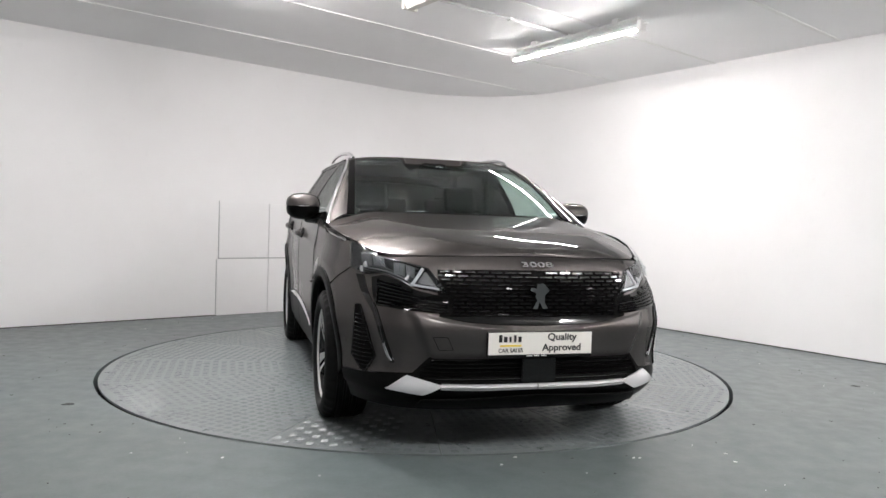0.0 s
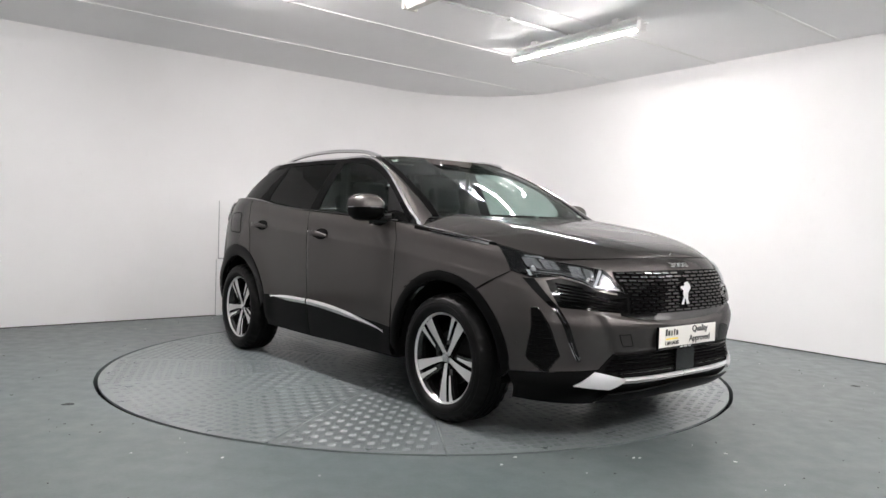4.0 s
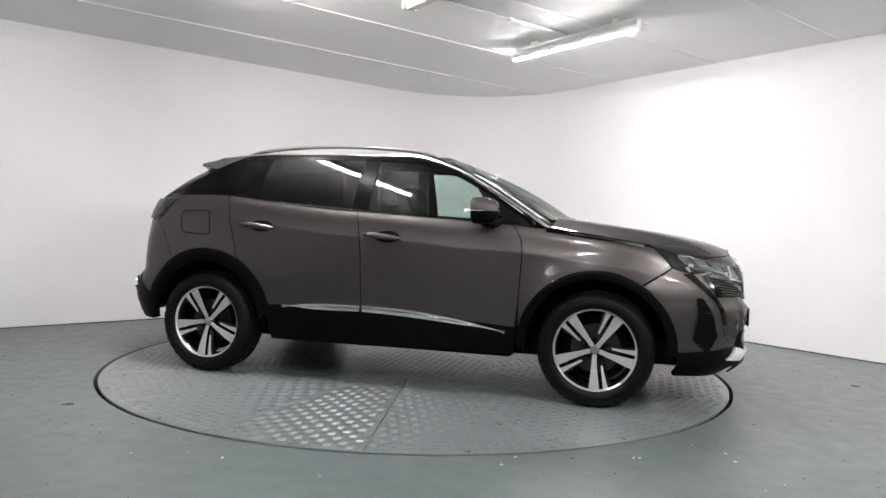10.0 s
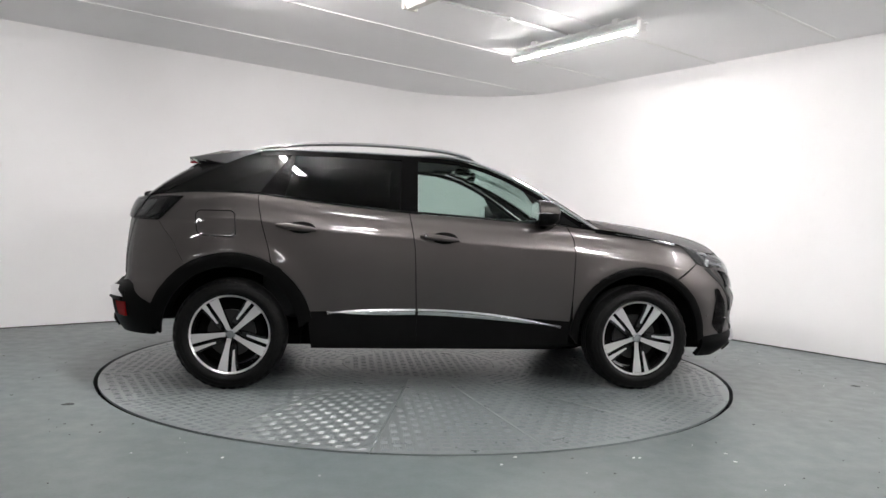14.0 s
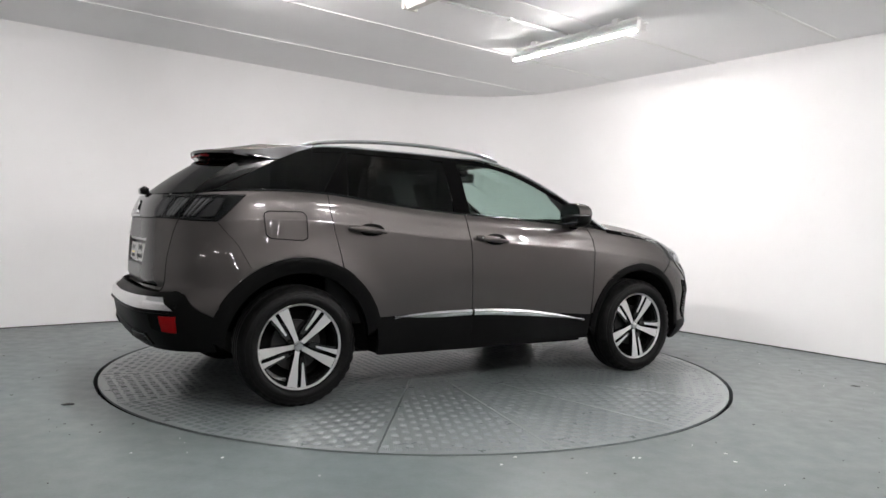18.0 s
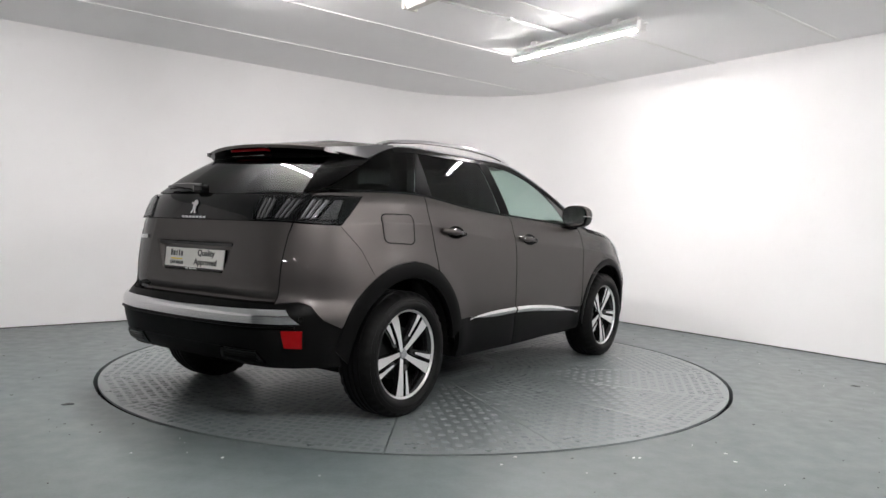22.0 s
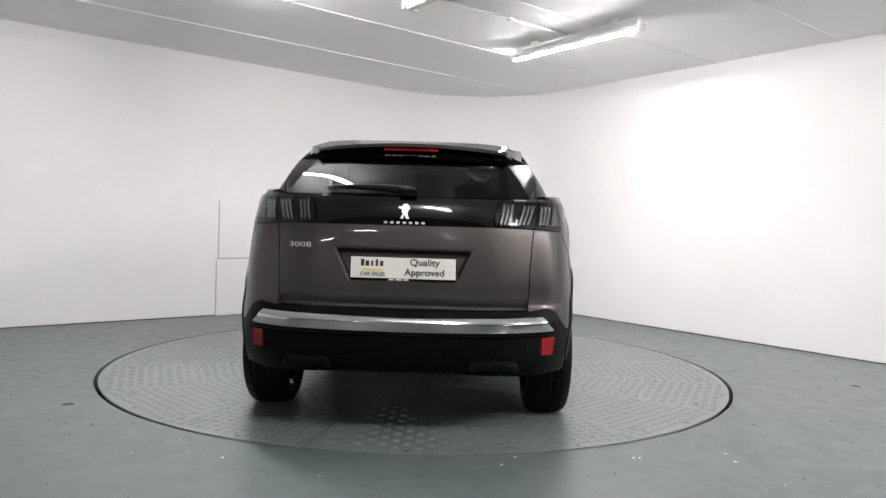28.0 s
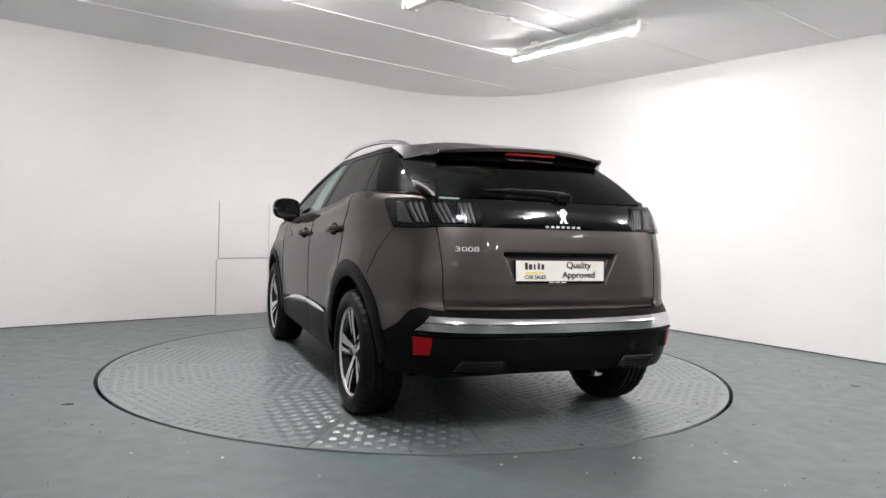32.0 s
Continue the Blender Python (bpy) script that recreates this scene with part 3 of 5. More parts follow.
def corner_xy(q, n):
    """A rounded corner in plan: how far along and how wide, for q from 0 (side) to 1 (middle)."""
    a = max(min(q, 1.0), 0.0) * math.pi / 2
    c, d = math.sin(a), math.cos(a)
    r = (c ** n + max(d, 0.0) ** n) ** (1 / n)
    return c / r, max(d, 0.0) / r


def corner_q(k, n):
    k = max(min(k, 1.0), 0.0)
    return math.atan2(k, (1 - k ** n) ** (1 / n)) / (math.pi / 2)


def at_x(x, z):
    """Place on the skin by x."""
    if x > XF0:
        return Vector((-corner_q((x - XF0) / (lerp_table(NOSE, z) - XF0), lerp_table(NOSE_N, z)), z))
    if x >= XR0:
        return Vector(((x - XF0) / (XR0 - XF0), z))
    return Vector((1 + corner_q((x - XR0) / (lerp_table(TAIL, z) - XR0), lerp_table(TAIL_N, z)), z))


def solve_q(y, z, lo, hi):
    if y <= 0.0:
        return Vector((-1.0 if hi < 0 else 2.0, z))
    rising = abs(skin(hi, z).y) > abs(skin(lo, z).y)
    for _ in range(40):
        mid = (lo + hi) / 2
        if (abs(skin(mid, z).y) < y) == rising:
            lo = mid
        else:
            hi = mid
    return Vector(((lo + hi) / 2, z))


def front(y, z):
    """Place on the nose by half width y."""
    return solve_q(y, z, -1.0, -0.02)


def rear(y, z):
    return solve_q(y, z, 1.02, 2.0)


def panel(name, bottom, top, left, right, m, parent, s, nu=30, nv=20, thick=0.03, proud=0.0, crown=0.0, label="", shape=None):
    """A body panel bounded by four curves on the skin. shape(q, z, point, s) may dent it."""
    def fn(u, v):
        c = coons(bottom, top, left, right, u, v)
        p = skin(c.x, c.y, s)
        return shape(c.x, c.y, p, s) if shape else p
    mid, a, b = fn(0.5, 0.5), fn(0.52, 0.5), fn(0.5, 0.52)
    flip = (a - mid).cross(b - mid).dot(mid - Vector((mid.x * 0.6, 0, 0.7))) < 0
    return part(name, sheet(fn, nu, nv, thick, None, flip, proud, crown), m, parent, label)


def quad(name, corners, m, parent, s, **more):
    """A panel from four corners on the skin: bottom left, bottom right, top right, top left."""
    a, b, c, d = corners
    return panel(name, line(a, b), line(d, c), line(a, d), line(b, c), m, parent, s, **more)


def surface(name, fn, m, parent, nu=24, nv=12, thick=0.004, ref=(0, 0, 0.7), proud=0.0, label="", crown=0.0):
    """Any curved sheet fn(u, v), facing away from ref."""
    mid, a, b = Vector(fn(0.5, 0.5)), Vector(fn(0.52, 0.5)), Vector(fn(0.5, 0.52))
    flip = (a - mid).cross(b - mid).dot(mid - Vector(ref)) < 0
    return part(name, sheet(fn, nu, nv, thick, None, flip, proud, crown), m, parent, label)


def arch(ax, r, a0, a1, n=12):
    """Points of a wheel arch on the skin, by angle in degrees."""
    return [at_x(ax + r * math.cos(radians(a0 + (a1 - a0) * k / n)), HUB_Z + r * math.sin(radians(a0 + (a1 - a0) * k / n))) for k in range(n + 1)]


def belt(x, d=0.0):
    return at_x(x, lerp_table(BELT, x) - d)


def belt_line(x0, x1, d=0.0, n=12):
    return line(*[belt(x0 + (x1 - x0) * k / n, d) for k in range(n + 1)])


RF, RR = 0.482, 0.520        # outer radius of the arch trims
G = 0.0025                   # half a panel gap


def body_side(s):
    # front door
    seam_f = lambda o: [at_x(0.852 + o, 0.455), at_x(0.866 + o, 0.60), at_x(0.873 + o, 0.722), at_x(0.880 + o, 0.90), at_x(0.868 + o, 1.0), at_x(0.822 + o, lerp_table(BELT, 0.822) - 0.004)]
    seam_b = lambda o: [at_x(-0.170 + o, 0.505), at_x(-0.178 + o, 0.70), at_x(-0.184 + o, 0.886), at_x(-0.205 + o, 1.03), at_x(-0.228 + o, lerp_table(BELT, -0.228) - 0.004)]
    a, b = seam_f(-G), seam_b(G)
    fd = panel("front_door", line(a[0], at_x(0.35, 0.487), b[0]), belt_line(0.822 - G, -0.228 + G, 0.004), line(*a, smooth=True), line(*b, smooth=True), PAINT, CAR, s, 44, 60)
    low = [at_x(0.840 - G, 0.285), at_x(-0.165 + G, 0.262)]
    panel("door_cladding", line(*low), line(a[0], at_x(0.35, 0.487), b[0]), line(low[0], a[0]), line(low[1], b[0]), CLADDING, fd, s, 30, 8, 0.03, 0.003, 0.004, "black plastic lower door cladding")
    # rear door
    c = seam_b(-G)
    rq = [at_x(-0.862, 0.50), *arch(AXR, RR, 18.5, 61.5, 8)[1:], at_x(-1.106 + G, 0.878), at_x(-1.150 + G, 1.03), at_x(-1.176 + G, 1.155), at_x(-1.180 + G, lerp_table(BELT, -1.18) - 0.004)]
    rd = panel("rear_door", line(c[0], at_x(-0.5, 0.507), rq[0]), belt_line(-0.228 - G, -1.18 + G, 0.004), line(*c, smooth=True), line(*rq), PAINT, CAR, s, 40, 60)
    low = [at_x(-0.165 - G, 0.262), at_x(-0.835, 0.262)]
    panel("door_cladding", line(*low), line(c[0], at_x(-0.5, 0.507), rq[0]), line(low[0], c[0]), line(low[1], rq[0]), CLADDING, rd, s, 24, 8, 0.03, 0.003, 0.004, "black plastic lower door cladding")
    # front wing
    d = seam_f(G)
    top_arch = arch(AXF, RF, 166, 57, 14)
    d[0] = top_arch[0]
    panel("front_wing", line(*top_arch), line(*[belt(0.822 + G + (1.66 - 0.822) * k / 12, 0.004) for k in range(13)]),
          line(*d), line(top_arch[-1], at_x(1.774, 0.858), belt(1.66, 0.004)), PAINT, CAR, s, 44, 44)
    # rear quarter
    q0 = [at_x(-1.106 - G, 0.878), at_x(-1.150 - G, 1.03), at_x(-1.176 - G, 1.155), at_x(-1.180 - G, lerp_table(BELT, -1.18) - 0.004)]
    arc = arch(AXR, RR, 62.5, 159, 16)
    qp = panel("rear_quarter", line(*arc, at_x(-1.905, 0.574), at_x(-1.953, 0.650), rear(0.725, 0.667), rear(0.66, 0.660), rear(0.622, 0.656)), line(*[belt(-1.18 - G - 0.66 * k / 8, 0.004) for k in range(9)], rear(0.648, 1.185)),
          line(arc[0], *q0), line(rear(0.622, 0.655), rear(0.628, 0.853), rear(0.640, 1.0), rear(0.648, 1.185)), PAINT, CAR, s, 54, 54)
    quad("fuel_flap" if s < 0 else "quarter_cover", (at_x(-1.322, 0.968), at_x(-1.540, 0.976), at_x(-1.551, 1.110), at_x(-1.330, 1.112)), PAINT, qp, s, nu=40, nv=30, thick=0.004, proud=0.0012) if s < 0 else None
    # arch trims
    for ax, r, a0, a1 in ((AXF, RF, 2, 178), (AXR, RR, 12, 172)):
        n = 24
        outer = line(*arch(ax, r - 0.002, a0, a1, n))
        inner = line(*arch(ax, 0.428, a0 - 6, a1 + 8, n))
        panel("arch_trim", inner, outer, line(inner(0), outer(0)), line(inner(1), outer(1)), CLADDING, CAR, s, 40, 6, 0.03, 0.006, 0.004, "black plastic wheel arch trim")
    # bright strips along the lower doors
    for x0, x1, z0, z1, w0, w1 in ((-0.160, 0.790, 0.506, 0.420, 0.020, 0.004), (-0.740, -0.178, 0.494, 0.506, 0.003, 0.019)):
        def mid(t):
            x = x0 + (x1 - x0) * t
            return x, z0 + (z1 - z0) * (t ** 1.8 if x0 > -0.5 else t ** 0.6)
        def fn(u, v):
            x, z = mid(u)
            w = lerp_table(((0, w0), (0.5, (w0 + w1) * 0.5 + 0.008), (1, w1)), u)
            p = skin(at_x(x, z).x, z + (v - 0.5) * 2 * w, s)
            p.y += s * (0.010 + 0.008 * math.sin(math.pi * v))
            return p
        surface("door_strip", fn, BRIGHT, fd if x0 > -0.5 else rd, 30, 6, 0.012, label="polished chrome strip")
    # pull handles
    for host, x0, x1, zz in ((fd, -0.155, 0.095, 0.985), (rd, -1.065, -0.815, 1.028)):
        cup = []
        for k in range(20):
            t = 2 * math.pi * k / 20
            cup.append(((x0 + x1) / 2 + 0.03 + 0.085 * math.cos(t), zz + 0.038 * math.sin(t)))
        # the cup's shade put in as a flat near-black ellipse on the door
        bm = bmesh.new()
        prism(bm, cup, -0.01, 0.0060, lambda a, b, d: skin(at_x(a, b).x, b, s) + Vector((0, s * d, 0)))
        part("handle_cup_shade", bm, GAP, host, "dark patch for the shaded cup behind the handle")
        pts = [skin(at_x(x0 + (x1 - x0) * k / 8, zz).x, zz + 0.012 * (1 - k / 4) , s) + Vector((0, s * (0.012 + 0.022 * math.sin(math.pi * k / 8)), 0)) for k in range(9)]
        grip = part("pull_handle", tube_path(bmesh.new(), pts, [0.011, 0.017, 0.020, 0.021, 0.021, 0.020, 0.018, 0.016, 0.009], 10), PAINT, host)
        if host is fd:
            bm = bmesh.new()
            bmesh.ops.create_icosphere(bm, subdivisions=2, radius=0.008, matrix=Matrix.Translation(pts[1] + Vector((0, s * 0.013, 0))))
            part("lock_cap", bm, CHROME, grip, "small chrome lock cap")
    return fd, rd


for S in (-1, 1):
    body_side(S)


# ---- nose ----
def nose(s):
    lower = [front(0.0, 0.40), front(0.45, 0.40), front(0.66, 0.385), at_x(1.80, 0.36)]
    side = [at_x(1.80, 0.36), *arch(AXF, RF, 8, 56, 8), at_x(1.772, 0.853)]
    def shelf(q, z, c, s):
        """The middle of the bumper stands proud of its cheeks, under the grille."""
        yc = 0.605 - max(0.67 - z, 0.0) * 0.42
        k = min(max((yc - abs(c.y)) / 0.022, 0), 1) * min(max((0.608 + 0.19 * c.y * c.y - z) / 0.014, 0), 1) * min(max((z - 0.44) / 0.05, 0), 1)
        c.x += 0.013 * k * k * (3 - 2 * k)
        return c
    panel("front_bumper", line(*lower), line(front(0.0, 0.929), front(0.30, 0.927), front(0.55, 0.918), front(0.69, 0.908), at_x(1.772, 0.853)),
          line(front(0.0, 0.40), front(0.0, 0.929)), line(*side), PAINT, CAR, s, 72, 80, shape=shelf)
    panel("front_valance", line(front(0, 0.19), front(0.6, 0.20), at_x(1.79, 0.215)), line(front(0, 0.397), front(0.45, 0.397), front(0.66, 0.382), at_x(1.798, 0.357)),
          line(front(0, 0.19), front(0, 0.397)), line(at_x(1.79, 0.215), at_x(1.798, 0.357)), CLADDING, CAR, s, 30, 8, 0.03)


for S in (-1, 1):
    nose(S)


HOOD_C = ((0.85, 1.158), (1.12, 1.134), (1.47, 1.091), (1.81, 1.045), (2.0, 1.003), (2.10, 0.969), (2.148, 0.944))


def hood_pt(x, v):
    """v from -1 to 1 across; the hood falls from its middle to its shut line."""
    xe = min(x, 2.146)
    edge = abs(skin(at_x(xe, lerp_table(BELT, xe)).x, lerp_table(BELT, xe)).y) - 0.004
    zc, ze = lerp_table(HOOD_C, x), lerp_table(BELT, x)
    ridge = 0.013 * math.exp(-(((abs(v) - 0.68) / 0.13) ** 2)) * min(1, max(0, (2.1 - x) / 0.5))
    return Vector((x, edge * v, ze + (zc - ze) * (1 - abs(v) ** 4.2) + ridge))


def hood():
    def fn(u, v):
        w = 2 * v - 1
        back = 1.085 - 0.05 * abs(w) ** 2
        t = math.sin(u * math.pi / 2)
        return hood_pt(back + (2.145 - back) * t, w)
    surface("bonnet", fn, PAINT, CAR, 44, 60, 0.012, (1.4, 0, 0.4))


hood()


# ---- glasshouse ----
DLO_TOP = ((-1.82, 1.228), (-1.42, 1.432), (-1.19, 1.515), (-0.7, 1.528), (-0.2, 1.522), (0.06, 1.512), (0.25, 1.474), (0.434, 1.403), (0.64, 1.293), (0.80, 1.190), (0.94, 1.098))
PILLAR = ((0.06, 1.537), (0.15, 1.522), (0.25, 1.496), (0.434, 1.425), (0.64, 1.315), (0.86, 1.180), (1.06, 1.058))     # bright line along the windscreen pillar


def glass_y(x, z):
    zb = lerp_table(BELT, x)
    t = max(z - zb, 0)
    y = abs(skin(at_x(x, zb).x, zb).y) - 0.022 - lerp_table(((-1.8, 0.02), (-1.4, 0.045), (-1.0, 0.035), (-0.3, 0.005), (0.0, 0.0)), x)
    k = lerp_table(((-1.8, 0.73), (-1.4, 0.55), (-1.0, 0.48), (-0.7, 0.455)), x)
    return y - k * t - 0.39 * t * t


def gpt(x, z, s, d=0.0):
    return Vector((x, s * (glass_y(x, z) + d), z))


def top_z(x):
    pts = DLO_TOP
    for (x0, z0), (x1, z1) in zip(pts, pts[1:]):
        if x0 <= x <= x1:
            return lerp_table(pts, x)
    return pts[0][1] if x < pts[0][0] else pts[-1][1]


def side_window(name, s, lo, hi, m, parent, d=0.0, nu=20, nv=10):
    """A pane between two leaning edges: lo and hi are (x at belt, x at top)."""
    def fn(u, v):
        xb, xt = lo[0] + (hi[0] - lo[0]) * u, lo[1] + (hi[1] - lo[1]) * u
        zb, zt = lerp_table(BELT, xb) + 0.004, top_z(xt) - 0.002
        x = xb + (xt - xb) * v
        return gpt(x, zb + (zt - zb) * v, s, d)
    ob = surface(name, fn, m, parent, nu, nv, 0.004)
    return ob


def glasshouse(s):
    g1 = side_window("front_side_window", s, (-0.165, -0.155), (0.70, 0.52), CLEAR, CAR)
    side_window("rear_side_window", s, (-1.02, -0.965), (-0.29, -0.275), TINTED, CAR)
    side_window("rear_quarter_window", s, (-1.80, -1.44), (-1.19, -0.985), TINTED, CAR, 0.001)
    side_window("door_pillar_trim", s, (-0.285, -0.270), (-0.170, -0.160), PILLAR_BLACK, CAR, 0.003)
    side_window("rear_corner_trim", s, (-1.185, -0.98), (-1.025, -0.968), PILLAR_BLACK, CAR, 0.003)
    side_window("mirror_triangle", s, (0.70, 0.52), (0.95, 0.925), GLOSS_BLACK, CAR, 0.002)
    # bright line over the windows, from the bonnet up and back to the rear spoiler
    def top_line(x):
        z = lerp_table(PILLAR, x) - 0.004 if x > 0.06 else top_z(x) + lerp_table(((-0.2, 0.010), (0.06, 0.021)), x)
        return gpt(x, z, s, 0.008)
    xs = [1.06 - 2.25 * k / 74 for k in range(75)]
    part("window_trim", tube_path(bmesh.new(), [top_line(x) for x in xs], [lerp_table(((-0.3, 0.007), (0.3, 0.010), (1.0, 0.0115)), x) for x in xs], 8), CHROME, CAR, "satin chrome line over the windows")
    # bright line under the windows
    def low_fn(u, v):
        x = 0.84 - 2.6 * u
        z = lerp_table(BELT, x) - 0.004
        y = abs(skin(at_x(x, z).x, z).y)
        return Vector((x, s * (y + 0.003 + (glass_y(x, z) - 0.004 - y) * v), z + 0.004 + 0.012 * math.sin(math.pi * (0.15 + 0.6 * v))))
    surface("waist_trim", low_fn, GLOSS_BLACK, CAR, 50, 4, 0.01)
    # black frame along the top of the panes
    def frame_fn(u, v):
        x = 0.93 - 2.13 * u
        return gpt(x, top_z(x) + 0.004 - 0.030 * v, s, 0.004)
    surface("window_frame", frame_fn, PILLAR_BLACK, CAR, 60, 2, 0.006)
    # windscreen pillar
    def pillar(u, v):
        x = 1.06 - 0.94 * u
        a = gpt(x, lerp_table(PILLAR, x), s, 0.004)
        b = screen_pt(1 - u, s * 1.0)
        return a.lerp(b, v) + Vector((0, 0, 0.010 * math.sin(math.pi * v)))
    surface("windscreen_pillar", pillar, PAINT, CAR, 30, 6, 0.01)
    surface("screen_border", lambda u, v: screen_pt(u, s * (1.0 - 0.062 * v)) + Vector((0.002, s * 0.001, 0.003)), PILLAR_BLACK, CAR, 30, 3, 0.008, label="black printed edge of the windscreen")


ROOF_C = ((0.26, 1.545), (0.0, 1.578), (-0.3, 1.600), (-0.7, 1.598), (-1.1, 1.570), (-1.45, 1.522), (-1.62, 1.503))


def roof_pt(u, v):
    w = 2 * v - 1
    x = -1.46 + (0.265 - 0.04 * w * w + 1.46) * u
    ze = lerp_table(((-1.46, 1.500), (-1.30, 1.520), (-1.19, 1.530), (-0.7, 1.545), (-0.2, 1.540), (0.06, 1.538), (0.15, 1.525), (0.26, 1.500)), x)
    ye = lerp_table(((-1.46, 0.578), (-1.30, 0.604), (-1.19, 0.616)), x) if x < -1.19 else glass_y(x, ze) + 0.006
    zc = lerp_table(ROOF_C, x)
    return Vector((x, ye * w, ze + (zc - ze) * (1 - abs(w) ** 8.0) * (0.80 + 0.20 * (1 - w * w)) if abs(w) > 0 else zc))


def screen_pt(v, w):
    """Windscreen: v 0 at its top, 1 at the bonnet, w -1 to 1 across."""
    top = roof_pt(1.0, 0.5 + 0.5 * w) + Vector((0.004, 0, -0.006))
    bot = Vector((1.095 - 0.09 * w * w, 0.728 * w, 1.124))
    p = top.lerp(bot, v)
    p += Vector((0.5, 0, 0.86)) * 0.036 * math.sin(math.pi * v) * (1 - 0.2 * w * w)
    return p


for S in (-1, 1):
    glasshouse(S)
surface("windscreen", lambda u, v: screen_pt(v, 2 * u - 1), CLEAR, CAR, 30, 16, 0.005)

surface("roof", roof_pt, PAINT, CAR, 100, 60, 0.015, (-0.6, 0, 1.0))


def spoiler():
    def top(u, v):
        w = 2 * v - 1
        x0 = -1.463
        x1 = -1.765 + 0.14 * w * w
        x = x0 + (x1 - x0) * u
        z0, z1 = roof_pt(0, v).z, 1.499 - 0.022 * w * w
        return Vector((x, roof_pt(0, v).y * (1 - u) + 0.518 * w * u, z0 + (z1 - z0) * u))
    root = surface("spoiler", top, PAINT, CAR, 14, 40, 0.018, (-1.5, 0, 1.0))
    def under(u, v):
        w = 2 * v - 1
        a = top(0.98, v) - Vector((0, 0, 0.015))
        b = back_pt(1.0, w)
        return a.lerp(b, u)
    surface("spoiler_underside", under, GLOSS_BLACK, root, 5, 40, 0.01, (-1.4, 0, 1.5))
    lamp = part("brake_light", boxed((-1.748, -0.146, 1.460), (-1.700, 0.146, 1.474), bevel=0.003), RED_BRAKE, root, "slim red high brake light")
    for k in range(16):
        y = -0.140 + 0.0175 * k
        part("light_cell", boxed((-1.752, y, 1.462), (-1.746, y + 0.011, 1.472), bevel=0.002), RED_LENS, lamp)


def back_pt(v, w):
    """Rear window: v 0 at the bottom."""
    bot = Vector((-2.045 + 0.15 * w * w, 0.625 * w, 1.205 + 0.012 * w * w))
    top = Vector((-1.690 + 0.098 * w * w, 0.512 * w, 1.462 - 0.03 * w * w))
    return bot.lerp(top, v) + Vector((-0.5, 0, 0.8)) * 0.012 * math.sin(math.pi * v)


spoiler()
surface("window_band", lambda u, v: (lambda w: back_pt(1.0 - v * 0.17 * (1 - abs(w) ** 4), w) + Vector((-0.003, 0, 0.003)))(2 * u - 1), PILLAR_BLACK, CAR, 40, 4, 0.003, label="black printed band along the top of the rear window")
surface("rear_window", lambda u, v: back_pt(v, 2 * u - 1), TINTED, CAR, 30, 12, 0.005)
for S in (-1, 1):
    def corner(u, v, s=S):
        a = back_pt(u, s)
        x = -1.815 + (0.395) * u
        b = gpt(x, top_z(x) - 0.004, s, 0.0)
        return a.lerp(b, v) + Vector((-0.3, s * 0.6, 0)) * 0.006 * math.sin(math.pi * v)
    surface("rear_pillar_trim", corner, PILLAR_BLACK, CAR, 14, 8, 0.01)
    def fin(u, v, s=S):
        a, b = corner(1.0, 0.0, s), corner(1.0, 1.0, s)
        return a.lerp(b, v).lerp(Vector((-1.622, s * 0.518, 1.466)), u)
    surface("spoiler_fin", fin, GLOSS_BLACK, CAR, 6, 6, 0.008)


# ---- tail ----
def tail():
    def dent(q, z, p, s):
        y = abs(p.y)
        half = 0.262 + (z - 0.785) * 0.48
        inside = min((half - y) / 0.02, (z - 0.785) / 0.012, (0.948 - z) / 0.02)
        k = min(max(inside, 0), 1)
        p.x += 0.035 * k * k * (3 - 2 * k) + 0.028 * min(max((0.715 - z) / 0.055, 0), 1) ** 1.6
        return p
    for s in (-1, 1):
        panel("tailgate", line(rear(0.617, 0.66), rear(0.3, 0.66), rear(0, 0.66)), line(rear(0.641, 1.062), rear(0.3, 1.062), rear(0, 1.062)),
              line(rear(0.617, 0.66), rear(0.623, 0.853), rear(0.635, 1.0), rear(0.641, 1.062)), line(rear(0, 0.66), rear(0, 1.062)), PAINT, CAR, s, 96, 72, 0.03, shape=dent)
        panel("tailgate_band", line(rear(0.617, 1.066), rear(0, 1.066)), line(rear(0.617, 1.20), rear(0, 1.20)), line(rear(0.617, 1.066), rear(0.617, 1.20)), line(rear(0, 1.066), rear(0, 1.20)),
              GLOSS_BLACK, CAR, s, 24, 8, 0.03, 0.003)
        # bumper
        arc = [at_x(-1.80, 0.335), at_x(-1.835, 0.45), at_x(-1.823, 0.528)]
        top_l = line(at_x(-1.823, 0.528), at_x(-1.905, 0.570), at_x(-1.953, 0.646), rear(0.725, 0.663), rear(0.66, 0.656), rear(0.622, 0.653), rear(0.3, 0.655), rear(0, 0.655))
        panel("rear_bumper", line(arc[0], rear(0.6, 0.33), rear(0, 0.36)), top_l, line(*arc), line(rear(0, 0.36), rear(0, 0.655)), CLADDING, CAR, s, 50, 18, 0.03)
        def upright(q, z, p, s):
            """An upright face with a bevel along its top."""
            c = skin(q, 0.578, s)
            return Vector((c.x + 0.9 * max(z - 0.600, 0.0), c.y, z))
        quad("bumper_strip", (rear(0.752, 0.560), rear(0, 0.553), rear(0, 0.611), rear(0.692, 0.624)), CHROME, CAR, s, nu=36, nv=14, thick=0.01, proud=0.010, label="polished chrome bumper strip", shape=upright)


tail()


